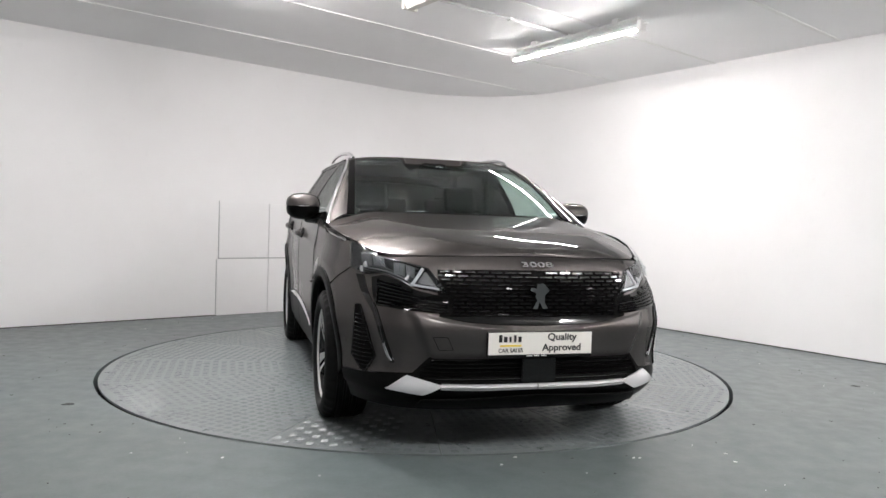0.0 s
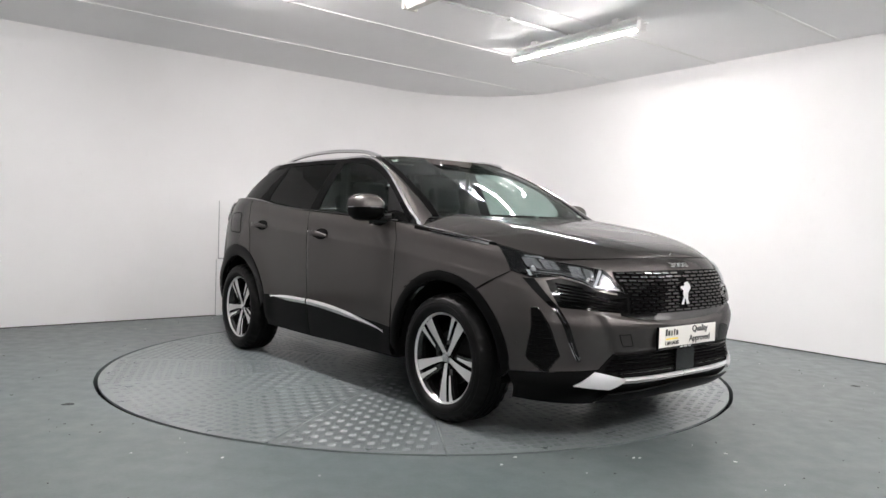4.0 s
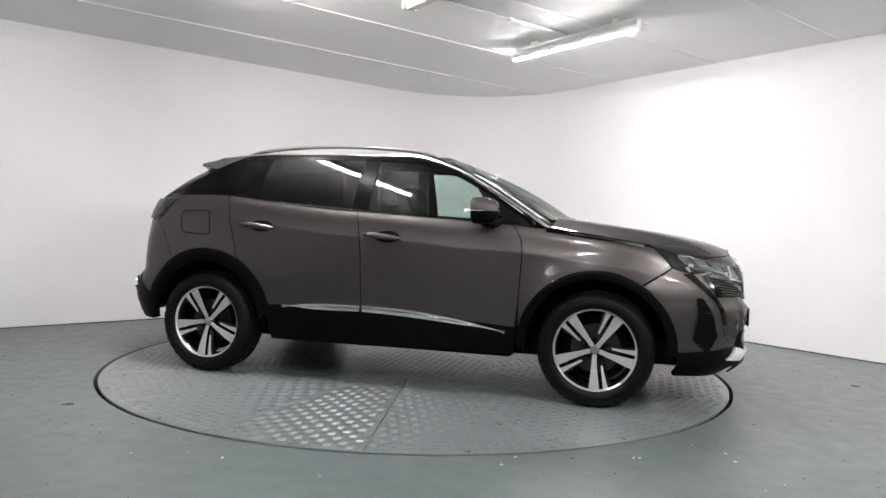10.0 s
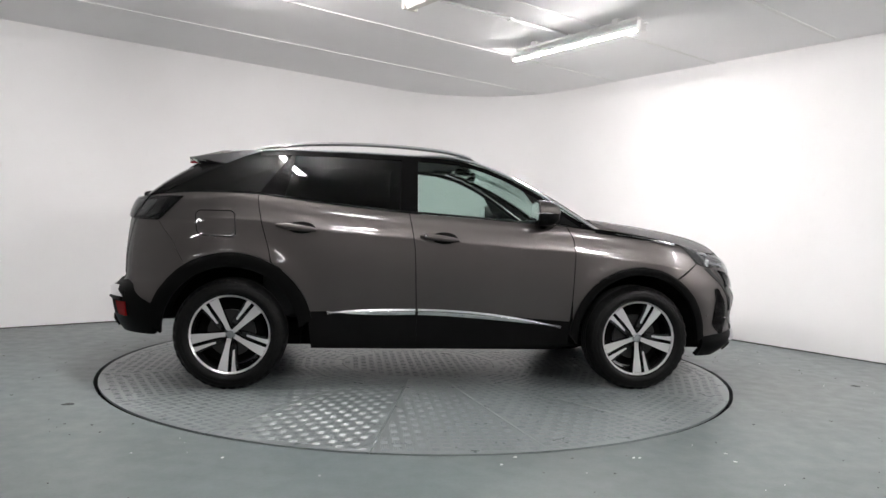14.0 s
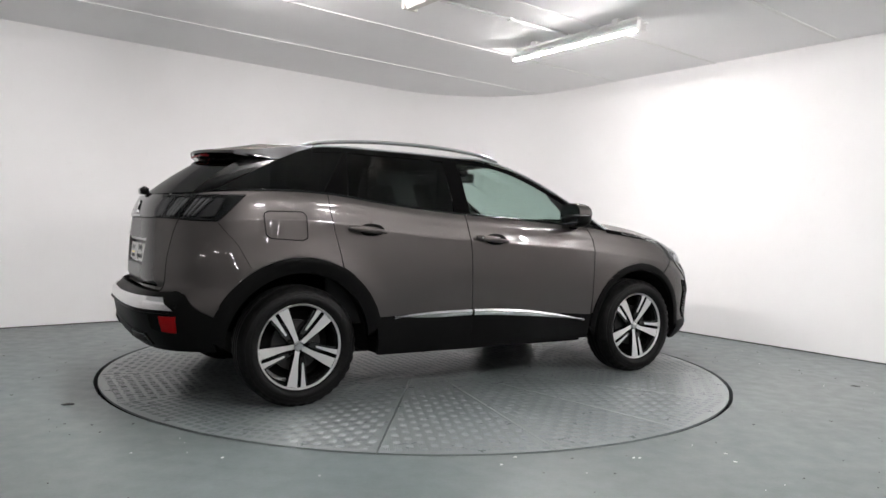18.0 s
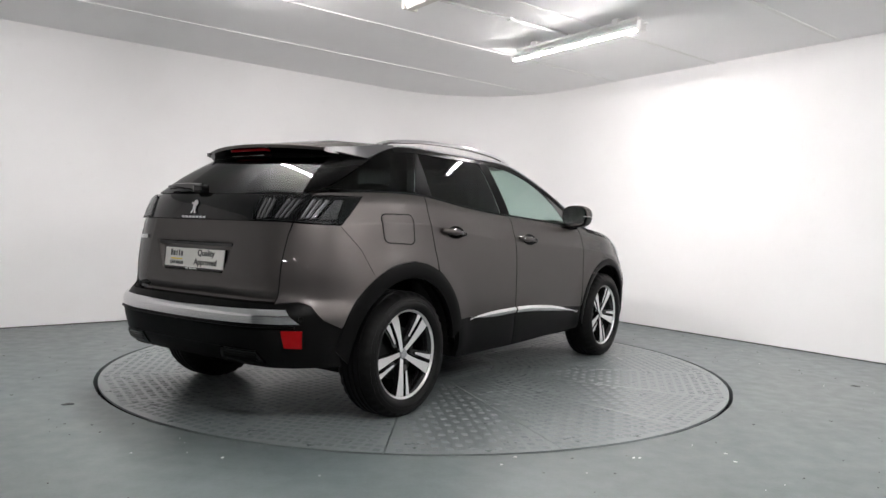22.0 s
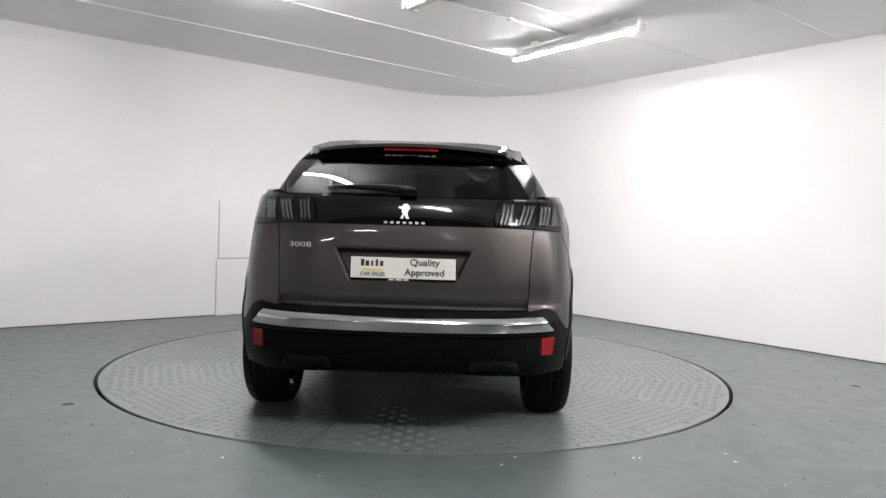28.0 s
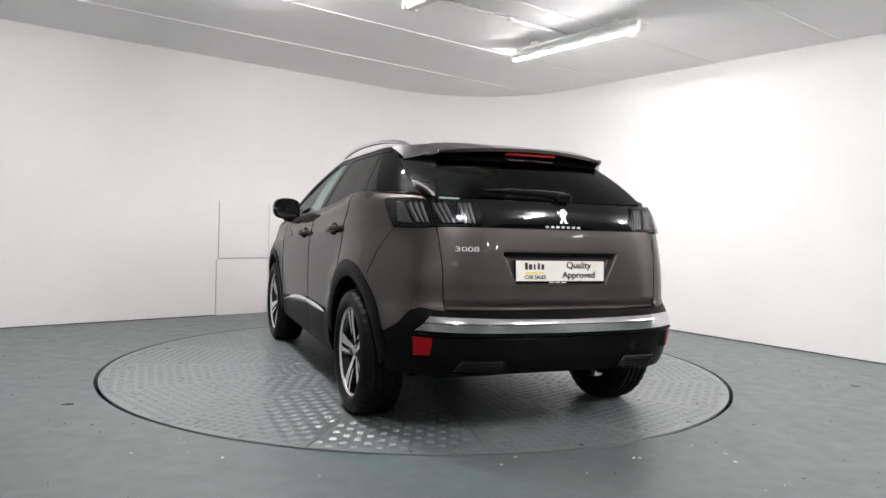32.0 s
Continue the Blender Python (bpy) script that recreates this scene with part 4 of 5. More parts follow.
# ---- underbody, wheel wells ----
def underbody():
    for name, lo, hi in (("underbody_tray", (-1.62, -0.64, 0.245), (1.98, 0.64, 0.40)), ("engine_bulk", (0.95, -0.58, 0.401), (2.02, 0.58, 0.86)),
                         ("rear_bulk", (-1.98, -0.58, 0.401), (-1.0, 0.58, 0.80)), ("sill_box", (-0.82, -0.84, 0.255), (0.82, -0.641, 0.34)), ("sill_box", (-0.82, 0.641, 0.255), (0.82, 0.84, 0.34))):
        part(name, boxed(lo, hi, None, 0.015), DARK, CAR)
    for ax in (AXF, AXR):
        for s in (-1, 1):
            bm = bmesh.new()
            prof = []
            for k in range(17):
                a = radians(-8 + (196 if ax > 0 else 176) * k / 16)
                prof.append((0.435 * math.cos(a), 0.435 * math.sin(a)))
            rows = [[bm.verts.new((ax + a, s * y, HUB_Z + b)) for a, b in prof] for y in (0.58, 0.86)]
            for k in range(16):
                bm.faces.new((rows[0][k], rows[0][k + 1], rows[1][k + 1], rows[1][k]))
            bm.faces.new(rows[0])
            part("wheel_well", bm, DARK, CAR)


underbody()


def wheel():
    """One wheel, its outer face to -y, the hub at its origin."""
    bm = bmesh.new()
    lathe(bm, [(0.238, -0.075), (0.245, -0.095), (0.249, -0.1), (0.249, -0.092), (0.241, -0.085), (0.228, -0.07), (0.221, 0.0), (0.221, 0.09), (0.241, 0.10)], 64)
    bmesh.ops.recalc_face_normals(bm, faces=bm.faces[:])
    root = part("wheel", bm, RIM_BLACK, CAR)
    bm = bmesh.new()
    prof = [(0.241, 0.10), (0.248, 0.112), (0.27, 0.124), (0.315, 0.118), (0.338, 0.104), (0.348, 0.085)]
    for g in (0.055, 0.018, -0.018, -0.055):
        prof += [(0.352, g + 0.008), (0.345, g + 0.005), (0.345, g - 0.005), (0.352, g - 0.008)]
    prof += [(0.348, -0.085), (0.338, -0.104), (0.324, -0.1135), (0.322, -0.1120), (0.318, -0.1155), (0.300, -0.1205), (0.298, -0.1190), (0.295, -0.1212), (0.280, -0.1218), (0.262, -0.116), (0.252, -0.104), (0.245, -0.09)]
    rings = lathe(bm, prof, 108)
    for ring in rings:
        for k, v in enumerate(ring):
            r = math.hypot(v.co.x, v.co.z)
            if k % 3 == 0 and r > 0.330 and abs(v.co.y) > 0.07:      # notches of the tread's shoulder
                v.co.x *= (r - 0.009) / r
                v.co.z *= (r - 0.009) / r
    bmesh.ops.recalc_face_normals(bm, faces=bm.faces[:])
    part("tyre", bm, RUBBER, root)
    bm = bmesh.new()
    lathe(bm, [(0.205, 0.02), (0.0, 0.02)], 40)
    part("wheel_back", bm, DARK, root)
    bm = bmesh.new()
    lathe(bm, [(0.0, -0.02), (0.150, -0.02), (0.150, -0.005), (0.0, -0.005)], 40, smooth=False)
    bmesh.ops.recalc_face_normals(bm, faces=bm.faces[:])
    part("brake_disc", bm, STEEL, root)
    def polar(r, a, d):
        return Vector((1.07 * r * math.sin(a), d, 1.07 * r * math.cos(a)))
    def face_y(r):
        return -0.088 + 0.026 * (1 - min(r / 0.20, 1)) ** 1.4
    def spoke(a0, rows, m, name, label="", back=0.0):
        """rows: (radius, half angle from, to) across; a raised bar with its front face outward."""
        bm = bmesh.new()
        fr, bk = [], []
        for r, l, h in rows:
            fr.append([bm.verts.new(polar(r, a0 + l / r, face_y(r) + back)), bm.verts.new(polar(r, a0 + h / r, face_y(r) + back))])
            bk.append([bm.verts.new(polar(r, a0 + (l - 0.004) / r, face_y(r) + 0.035)), bm.verts.new(polar(r, a0 + (h + 0.004) / r, face_y(r) + 0.035))])
        for k in range(len(rows) - 1):
            f = bm.faces.new((fr[k][0], fr[k][1], fr[k + 1][1], fr[k + 1][0]))
            f.material_index = 0
            for p, q in ((0, 0), (1, 1)):
                g = bm.faces.new((fr[k][p], fr[k + 1][p], bk[k + 1][p], bk[k][p]))
                g.material_index = 1
        for k in (0, -1):
            bm.faces.new((fr[k][0], fr[k][1], bk[k][1], bk[k][0])).material_index = 1
        bmesh.ops.recalc_face_normals(bm, faces=bm.faces[:])
        part(name, bm, [m, RIM_BLACK], root, label)
    for k in range(5):
        a = math.pi + 2 * math.pi * k / 5
        spoke(a, ((0.03, -0.013, 0.014), (0.07, -0.013, 0.015), (0.12, -0.018, 0.018), (0.18, -0.027, 0.023), (0.222, -0.033, 0.025)), ALLOY, "spoke")
        spoke(a, ((0.05, -0.044, -0.022), (0.10, -0.060, -0.026), (0.13, -0.066, -0.034), (0.16, -0.074, -0.042), (0.21, -0.094, -0.052)), RIM_BLACK, "side_spoke", back=0.008)
        spoke(a, ((0.095, -0.047, -0.036), (0.18, -0.069, -0.048), (0.222, -0.084, -0.054)), ALLOY, "side_spoke_face")
        b = a + radians(36)
        bm = bmesh.new()
        lathe(bm, [(0.0, -0.080), (0.008, -0.079), (0.0105, -0.074), (0.0115, -0.04)], 10, m=Matrix.Translation(polar(0.055, b, 0)))
        bmesh.ops.recalc_face_normals(bm, faces=bm.faces[:])
        part("wheel_bolt", bm, GLOSS_BLACK, root)
    bm = bmesh.new()
    lathe(bm, [(0.2370, -0.090), (0.2390, -0.0945), (0.2470, -0.1015), (0.2500, -0.099)], 72)
    bmesh.ops.recalc_face_normals(bm, faces=bm.faces[:])
    part("rim_lip", bm, ALLOY, root, "bright machined rim lip")
    bm = bmesh.new()
    lathe(bm, [(0.0, -0.080), (0.024, -0.079), (0.031, -0.073), (0.033, -0.05)], 24)
    bmesh.ops.recalc_face_normals(bm, faces=bm.faces[:])
    part("hub_cap", bm, CHROME, root)
    return root


WHEEL = wheel()
WHEEL.matrix_basis = pose(AXF, -0.795, HUB_Z)
copy_thing(WHEEL, pose(AXR, -0.795, HUB_Z, 0, 11, 0))
copy_thing(WHEEL, pose(AXF, 0.795, HUB_Z, 0, 0, 180))
copy_thing(WHEEL, pose(AXR, 0.795, HUB_Z, 0, 30, 180))
tagged(CAR, "dark metallic grey sport utility car with black lower cladding", "car")


# ---- details on the skin ----
def skin_normal(q, z, s):
    e = 0.004
    q = min(max(q, -1 + 0.006), 2 - 0.006)
    a = skin(q + e, z, s) - skin(q - e, z, s)
    b = skin(q, z + e, s) - skin(q, z - e, s)
    n = a.cross(b).normalized()
    p = skin(q, z, s)
    return n if n.dot(p - Vector((p.x * 0.6, 0, 0.6))) > 0 else -n


def lifted(c, d, s):
    return skin(c.x, c.y, s) + skin_normal(c.x, c.y, s) * d


def patch(name, poly, m, parent, s, proud=0.004, deep=0.01, label=""):
    """A flat-edged piece on the skin, from its corner places."""
    bm = bmesh.new()
    hi = [bm.verts.new(lifted(c, proud, s)) for c in poly]
    lo = [bm.verts.new(lifted(c, -deep, s)) for c in poly]
    n = len(poly)
    bm.faces.new(hi)
    bm.faces.new(lo[::-1])
    for k in range(n):
        bm.faces.new((hi[k], hi[(k + 1) % n], lo[(k + 1) % n], lo[k]))
    bmesh.ops.recalc_face_normals(bm, faces=bm.faces[:])
    return part(name, bm, m, parent, label)


def chip(name, corners, m, parent, s, proud=0.008, deep=0.003, label="", n=4):
    """A small four-cornered piece that follows the skin."""
    return quad(name, corners, m, parent, s, nu=n, nv=n, thick=proud + deep, proud=proud, label=label)


def rib(name, places, m, parent, s, half, proud=0.008, deep=0.004, label="", n=None):
    """A low bar along places on the skin, of half height half."""
    c = line(*places)
    n = n or max(4, len(places) * 4)
    def fn(u, v):
        p = c(u)
        k = half(u) if callable(half) else half
        return lifted(Vector((p.x, p.y + (v * 2 - 1) * k)), proud * math.sin(math.pi * (0.08 + 0.84 * v)) , s)
    return surface(name, fn, m, parent, n, 4, proud + deep, label=label)


def words(text, size, m, place, parent, name="lettering", extrude=0.0008, wide=1.0, label="", bold=0.02):
    """Raised letters of the built-in font, centred; place maps (right, up, out) to the car."""
    cu = bpy.data.curves.new("letters", "FONT")
    cu.body, cu.size, cu.extrude, cu.align_x, cu.align_y = text, size, extrude, "CENTER", "CENTER"
    cu.offset = size * bold
    tmp = bpy.data.objects.new("letters", cu)
    scene.collection.objects.link(tmp)
    bpy.context.view_layer.update()
    me = bpy.data.meshes.new_from_object(tmp.evaluated_get(bpy.context.evaluated_depsgraph_get()))
    bpy.data.objects.remove(tmp)
    bpy.data.curves.remove(cu)
    for v in me.vertices:
        v.co = place(v.co.x * wide, v.co.y, v.co.z)
    me.materials.clear()
    me.materials.append(m)
    me.name = name
    ob = new(name, me)
    ob.parent = parent
    if label:
        ob["label"] = label
    return ob


def slab(name, place, a0, a1, b0, b1, d0, d1, m, parent, label="", bevel=0.0):
    bm = bmesh.new()
    prism(bm, [(a0, b0), (a1, b0), (a1, b1), (a0, b1)], d0, d1, place)
    if bevel:
        bmesh.ops.bevel(bm, geom=bm.edges[:], offset=bevel, segments=2, affect="EDGES")
    return part(name, bm, m, parent, label)


def plate_on(place, parent):
    """A dealer's plate: white face, black surround, print. place(right, up, out)."""
    root = slab("number_plate", place, -0.262, 0.262, -0.060, 0.056, -0.014, 0.0, GLOSS_BLACK, parent, "dealer's plate in a black holder", 0.003)
    slab("plate_face", place, -0.258, 0.258, -0.048, 0.054, 0.0, 0.003, SIGN_WHITE, root, "cream white plate face")
    d = lambda a, b, c: place(a, b, c + 0.0042)
    words("Quality", 0.045, INK, lambda a, b, c: d(a + 0.105, b + 0.031, c), root, wide=1.10)
    words("Approved", 0.045, INK, lambda a, b, c: d(a + 0.105, b - 0.018, c), root, wide=1.08)
    words("CAR SALES", 0.025, INK, lambda a, b, c: d(a - 0.150, b - 0.029, c), root)
    # the dealer's mark, as plain bars
    for k, (w, h) in enumerate(((0.016, 0.034), (0.018, 0.026), (0.010, 0.026), (0.012, 0.032), (0.016, 0.026))):
        x = -0.200 + k * 0.0235
        slab("print_bar", d, x - w / 2, x + w / 2, 0.010, 0.010 + h, 0, 0.0006, INK, root)
    slab("yellow_bar", d, -0.203, -0.098, -0.010, -0.003, 0, 0.0006, YELLOW, root, "yellow underline")
    for k in range(3):
        slab("print_bar", d, -0.07 + k * 0.036, -0.07 + k * 0.036 + 0.028, -0.0575, -0.0515, -0.003, -0.0025, WHITE_PLASTIC, root)
    return root


FX = lambda a, b, c: Vector((2.268 + c - 0.00 * b, a, 0.533 + b))
plate_on(FX, CAR)
BX = lambda a, b, c: Vector((-2.090 - c + 0.10 * b, -a, 0.850 + b))
plate_on(BX, CAR)


def emblem(place, parent, h, m=BRIGHT):
    """A plain upright chrome shape in place of the maker's mark."""
    poly = [(-0.30, -0.50), (-0.10, -0.50), (-0.02, -0.22), (0.12, -0.50), (0.34, -0.48), (0.20, -0.28), (0.20, 0.02), (0.38, 0.22), (0.30, 0.34), (0.12, 0.50), (-0.14, 0.46), (-0.16, 0.30), (-0.40, 0.32), (-0.42, 0.22), (-0.18, 0.12), (-0.20, -0.04), (-0.12, -0.16)]
    bm = bmesh.new()
    prism(bm, [(a * h, b * h) for a, b in poly], -0.006, 0.005, place)
    return part("emblem", bm, m, parent, "plain chrome maker's mark")


# ---- front ----
BAR_BLACK = mat("satin_black_bar", grey(0.006), 0.16, Specular_IOR_Level=0.55)
LAMP_SILVER = mat("lamp_reflector", (0.42, 0.43, 0.44), 0.2, 0.7)
DRL = mat("white_light_guide", (0.52, 0.53, 0.54), 0.15, Coat_Weight=0.5)
CLAW_GREY = mat("grey_lamp_reflector", grey(0.22), 0.25, 0.5)
# for strips that stand in for the highlights on the glossy bars
GLINT_METAL = mat("bar_glint_metal", grey(0.05), 0.25, 0.9)


def headlamp(s):
    tip, low = at_x(1.642, 0.977), at_x(1.763, 0.852)
    top_in, bot_in = front(0.505, 0.866), front(0.425, 0.752)
    top = line(tip, at_x(1.796, 0.938), front(0.700, 0.910), front(0.58, 0.885), top_in)
    bot = line(low, at_x(1.86, 0.826), front(0.765, 0.822), front(0.690, 0.836), front(0.622, 0.810), front(0.576, 0.780), front(0.50, 0.763), bot_in)
    left, right = line(low, tip), line(bot_in, top_in)
    base = panel("headlamp", bot, top, left, right, GLOSS_BLACK, CAR, s, 48, 12, 0.03, 0.003, label="headlamp with clear lens and silver modules")
    # crystal modules, each with upright dark fins
    for a, b, c, d in ((front(0.768, 0.874), front(0.728, 0.866), front(0.730, 0.914), front(0.766, 0.919)), (front(0.722, 0.866), front(0.679, 0.860), front(0.681, 0.900), front(0.721, 0.911)),
                       (front(0.647, 0.833), front(0.606, 0.825), front(0.604, 0.877), front(0.646, 0.882)), (front(0.600, 0.824), front(0.569, 0.815), front(0.563, 0.861), front(0.597, 0.873))):
        mod = chip("lamp_module", [a, b, c, d], LAMP_SILVER, base, s, 0.007)
        for f, w in ((0.16, 0.05), (0.33, 0.03), (0.52, 0.07), (0.72, 0.03), (0.86, 0.06)):
            chip("module_fin", [a.lerp(b, f).lerp(d.lerp(c, f), 0.06), a.lerp(b, f + w).lerp(d.lerp(c, f + w), 0.06), a.lerp(b, f + w).lerp(d.lerp(c, f + w), 0.90), a.lerp(b, f).lerp(d.lerp(c, f), 0.86)], GLOSS_BLACK, mod, s, 0.0085, n=2)
    rib("light_guide", [at_x(1.872, 0.869), front(0.764, 0.856), front(0.700, 0.848), front(0.674, 0.843), front(0.622, 0.820), front(0.580, 0.791)], DRL, base, s, 0.0022, 0.010, label="white light guide")
    chip("light_guide", [front(0.776, 0.832), front(0.768, 0.832), front(0.768, 0.858), front(0.776, 0.858)], DRL, base, s, 0.010, 0.002)
    chip("light_guide", [front(0.588, 0.788), front(0.576, 0.786), front(0.524, 0.860), front(0.534, 0.866)], DRL, base, s, 0.010, 0.002)
    chip("light_guide", [front(0.584, 0.783), front(0.466, 0.769), front(0.470, 0.778), front(0.576, 0.793)], DRL, base, s, 0.010, 0.002)
    chip("lamp_blade", [front(0.560, 0.797), front(0.480, 0.783), front(0.516, 0.845), front(0.526, 0.848)], CLAW_GREY, base, s, 0.005, 0.002, "grey inner reflector")
    rib("lamp_brow", [at_x(1.80, 0.925), at_x(1.87, 0.918), front(0.715, 0.905)], DRL, base, s, 0.0022, 0.009)
    for c in (front(0.594, 0.822), front(0.603, 0.812)):
        bm = bmesh.new()
        bmesh.ops.create_icosphere(bm, subdivisions=2, radius=0.008, matrix=Matrix.Translation(lifted(c, 0.008, s)))
        part("lens_bead", bm, DRL, base)
    panel("lamp_lens", bot, top, left, right, LENS, base, s, 48, 12, 0.002, 0.013, 0.006, label="clear lamp lens").visible_shadow = False


def grille(s):
    base = panel("grille", line(front(0.47, 0.660), front(0.2, 0.650), front(0.0, 0.648)), line(front(0.47, 0.862), front(0.25, 0.868), front(0, 0.868)),
          line(front(0.47, 0.660), front(0.47, 0.862)), line(front(0, 0.648), front(0, 0.868)), GAP, CAR, s, 24, 12, 0.012, 0.003, label="gloss black grille of short staggered bars")
    wing_lo = [front(0.735, 0.690), front(0.60, 0.674), front(0.43, 0.662)]
    wing_hi = [front(0.740, 0.812), front(0.690, 0.826), front(0.622, 0.800), front(0.576, 0.770), front(0.50, 0.752), front(0.43, 0.742)]
    side = panel("grille_wing", line(*wing_lo), line(*wing_hi), line(wing_lo[0], wing_hi[0]), line(wing_lo[-1], wing_hi[-1]), GLOSS_BLACK, CAR, s, 20, 8, 0.012, 0.003, label="ribbed black panel under the headlamp")
    for k, stop in enumerate((0.435, 0.435, 0.435, 0.44, 0.53, 0.585, 0.63)):
        z0, z1 = 0.700 + k * 0.0165, 0.674 + k * 0.0112
        def height(y):
            return z1 + (z0 - z1) * (y - 0.435) / 0.293
        bar = rib("grille_rib", [front(0.728 - 0.002 * k, z0), front((0.728 + stop) / 2, height((0.728 + stop) / 2)), front(stop, height(stop))], BAR_BLACK, side, s, lambda u: 0.0040 + 0.0015 * u, 0.013, n=12)
        y = 0.60 - 0.02 * k
        while y > stop + 0.03:
            # highlight on the rib, built as a short metal strip
            chip("rib_glint", [front(y, height(y) - 0.0042), front(y - 0.040, height(y - 0.04) - 0.0042), front(y - 0.040, height(y - 0.04) - 0.0012), front(y, height(y) - 0.0012)], GLINT_METAL, bar, s, 0.0135, 0.0, n=1)
            y -= 0.052
    rows = 12
    for r in range(rows):
        z = 0.664 + r * 0.0172
        half = 0.425 + max(z - 0.752, 0.0) * 0.68 - 0.03
        y = 0.035 if r % 2 else 0.004
        while y < half:
            l = 0.066 - 0.024 * (y / 0.46)
            y1 = min(y + l, half + 0.02)
            if y1 - y > 0.012:
                y0 = max(y, 0.003)
                bar = patch("grille_bar", [front(y0, z - 0.0050), front(y1, z - 0.0050), front(y1 - 0.005, z + 0.0045), front(y0 + 0.004, z + 0.0045)], GLOSS_BLACK, base, s, 0.011, 0.0)
                # highlight along the bar's lower edge, added as a metal strip
                patch("bar_glint", [front(y0 + 0.002, z - 0.0048), front(y1 - 0.003, z - 0.0048), front(y1 - 0.004, z - 0.0022), front(y0 + 0.003, z - 0.0022)], GLINT_METAL, bar, s, 0.0135, -0.010)
            y += l + 0.008
    panel("grille_sill", line(front(0.47, 0.652), front(0.36, 0.630), front(0.2, 0.617), front(0.0, 0.612)), line(front(0.47, 0.662), front(0.2, 0.654), front(0.0, 0.652)),
          line(front(0.47, 0.652), front(0.47, 0.662)), line(front(0.0, 0.612), front(0.0, 0.652)), GLOSS_BLACK, CAR, s, 24, 4, 0.01, 0.004, label="gloss black sill under the grille")
    # lower opening
    low = [front(0.585, 0.386), front(0.455, 0.348), front(0.0, 0.344)]
    up = [front(0.511, 0.467), front(0.3, 0.471), front(0.0, 0.471)]
    mouth = panel("lower_grille", line(*low), line(*up), line(low[0], up[0]), line(low[-1], up[-1]), GAP, CAR, s, 24, 8, 0.012, 0.004, label="black slatted lower grille")
    for k in range(6):
        z = 0.364 + k * 0.0185
        y = 0.555 - (z - 0.385) * 0.98 if z > 0.385 else 0.47 + (z - 0.36) * 3.5
        rib("grille_slat", [front(min(y, 0.555), z), front(0.35, z), front(0.003, z)], BAR_BLACK, mouth, s, 0.0042, 0.018, n=14)
    # bright lip
    quad("lip_blade", (front(0.690, 0.314), front(0.535, 0.298), front(0.445, 0.338), front(0.603, 0.378)), LIP_SILVER, CAR, s, nu=10, nv=5, thick=0.02, proud=0.014, label="satin silver blade of the bumper lip")
    rib("lip_bar", [front(0.46, 0.334), front(0.25, 0.331), front(0.002, 0.331)], LIP_SILVER, CAR, s, 0.0075, 0.018, n=16, label="satin silver lip bar")
    panel("lip_splitter", line(front(0.56, 0.235), front(0, 0.232)), line(front(0.54, 0.282), front(0, 0.302)), line(front(0.56, 0.235), front(0.54, 0.282)), line(front(0, 0.232), front(0, 0.302)), CLADDING, CAR, s, 20, 5, 0.01, 0.022)
    # side vent
    vent = [front(0.809, 0.680), front(0.791, 0.682), front(0.732, 0.452), front(0.770, 0.364), front(0.819, 0.436)]
    v = panel("side_vent", line(vent[4], vent[3], vent[2]), line(vent[0], vent[1]), line(vent[4], vent[0]), line(vent[2], vent[1]), GAP, CAR, s, 10, 12, 0.006, 0.0035, label="black ribbed side vent")
    for k in range(14):
        z = 0.384 + k * 0.0195
        y0 = lerp_table(((0.364, 0.768), (0.452, 0.735), (0.682, 0.793)), z)
        y1 = lerp_table(((0.364, 0.774), (0.436, 0.817), (0.55, 0.814), (0.682, 0.807)), z)
        rib("vent_rib", [front(y0 + 0.06 * (y1 - y0), z), front((y0 + y1) / 2, z - 0.004), front(y1 - 0.06 * (y1 - y0), z)], BAR_BLACK, v, s, 0.0040, 0.011, n=5)
    edge = [*vent, vent[0]]
    bm = bmesh.new()
    ring = line(*edge)
    tube_path(bm, [lifted(ring(k / 40), 0.004, s) for k in range(41)], 0.004, 6)
    part("vent_frame", bm, GLOSS_BLACK, v)
    # running light blade below the lamp
    fang = [front(0.797, 0.820), front(0.768, 0.820), front(0.727, 0.668), front(0.695, 0.545), front(0.656, 0.430), front(0.672, 0.430), front(0.716, 0.545), front(0.748, 0.666)]
    f = panel("running_light", line(fang[5], fang[4]), line(fang[0], fang[1]), line(fang[5], fang[6], fang[7], fang[0]), line(fang[4], fang[3], fang[2], fang[1]), GLOSS_BLACK, CAR, s, 4, 20, 0.008, 0.005, label="slim black running light blade")
    rib("light_guide", [front(0.743, 0.70), front(0.721, 0.60), front(0.704, 0.53)], SMOKE_BAR, f, s, 0.006, 0.008)
    rib("light_guide", [front(0.699, 0.52), front(0.682, 0.47), front(0.667, 0.44)], DRL, f, s, 0.0022, 0.008)
    # small things on the bumper
    if s < 0:
        sq = [front(0.500, 0.563), front(0.435, 0.563), front(0.408, 0.505), front(0.470, 0.503)]
        for a, b in zip(sq, sq[1:] + sq[:1]):
            c = line(a, b)
            part("tow_cover_joint", tube_path(bmesh.new(), [lifted(c(k / 6), 0.0136, s) for k in range(7)], 0.0014, 5), GAP, CAR)
    for c in (at_x(1.845, 0.50),):
        n = skin_normal(c.x, c.y, s)
        m = Matrix.Translation(lifted(c, 0.0 if c.y < 0.6 else 0.012, s)) @ n.to_track_quat("Y", "Z").to_matrix().to_4x4()
        bm = bmesh.new()
        lathe(bm, [(0.0, 0.003), (0.009, 0.003), (0.0105, 0.001), (0.0105, -0.004)], 14, "y", m)
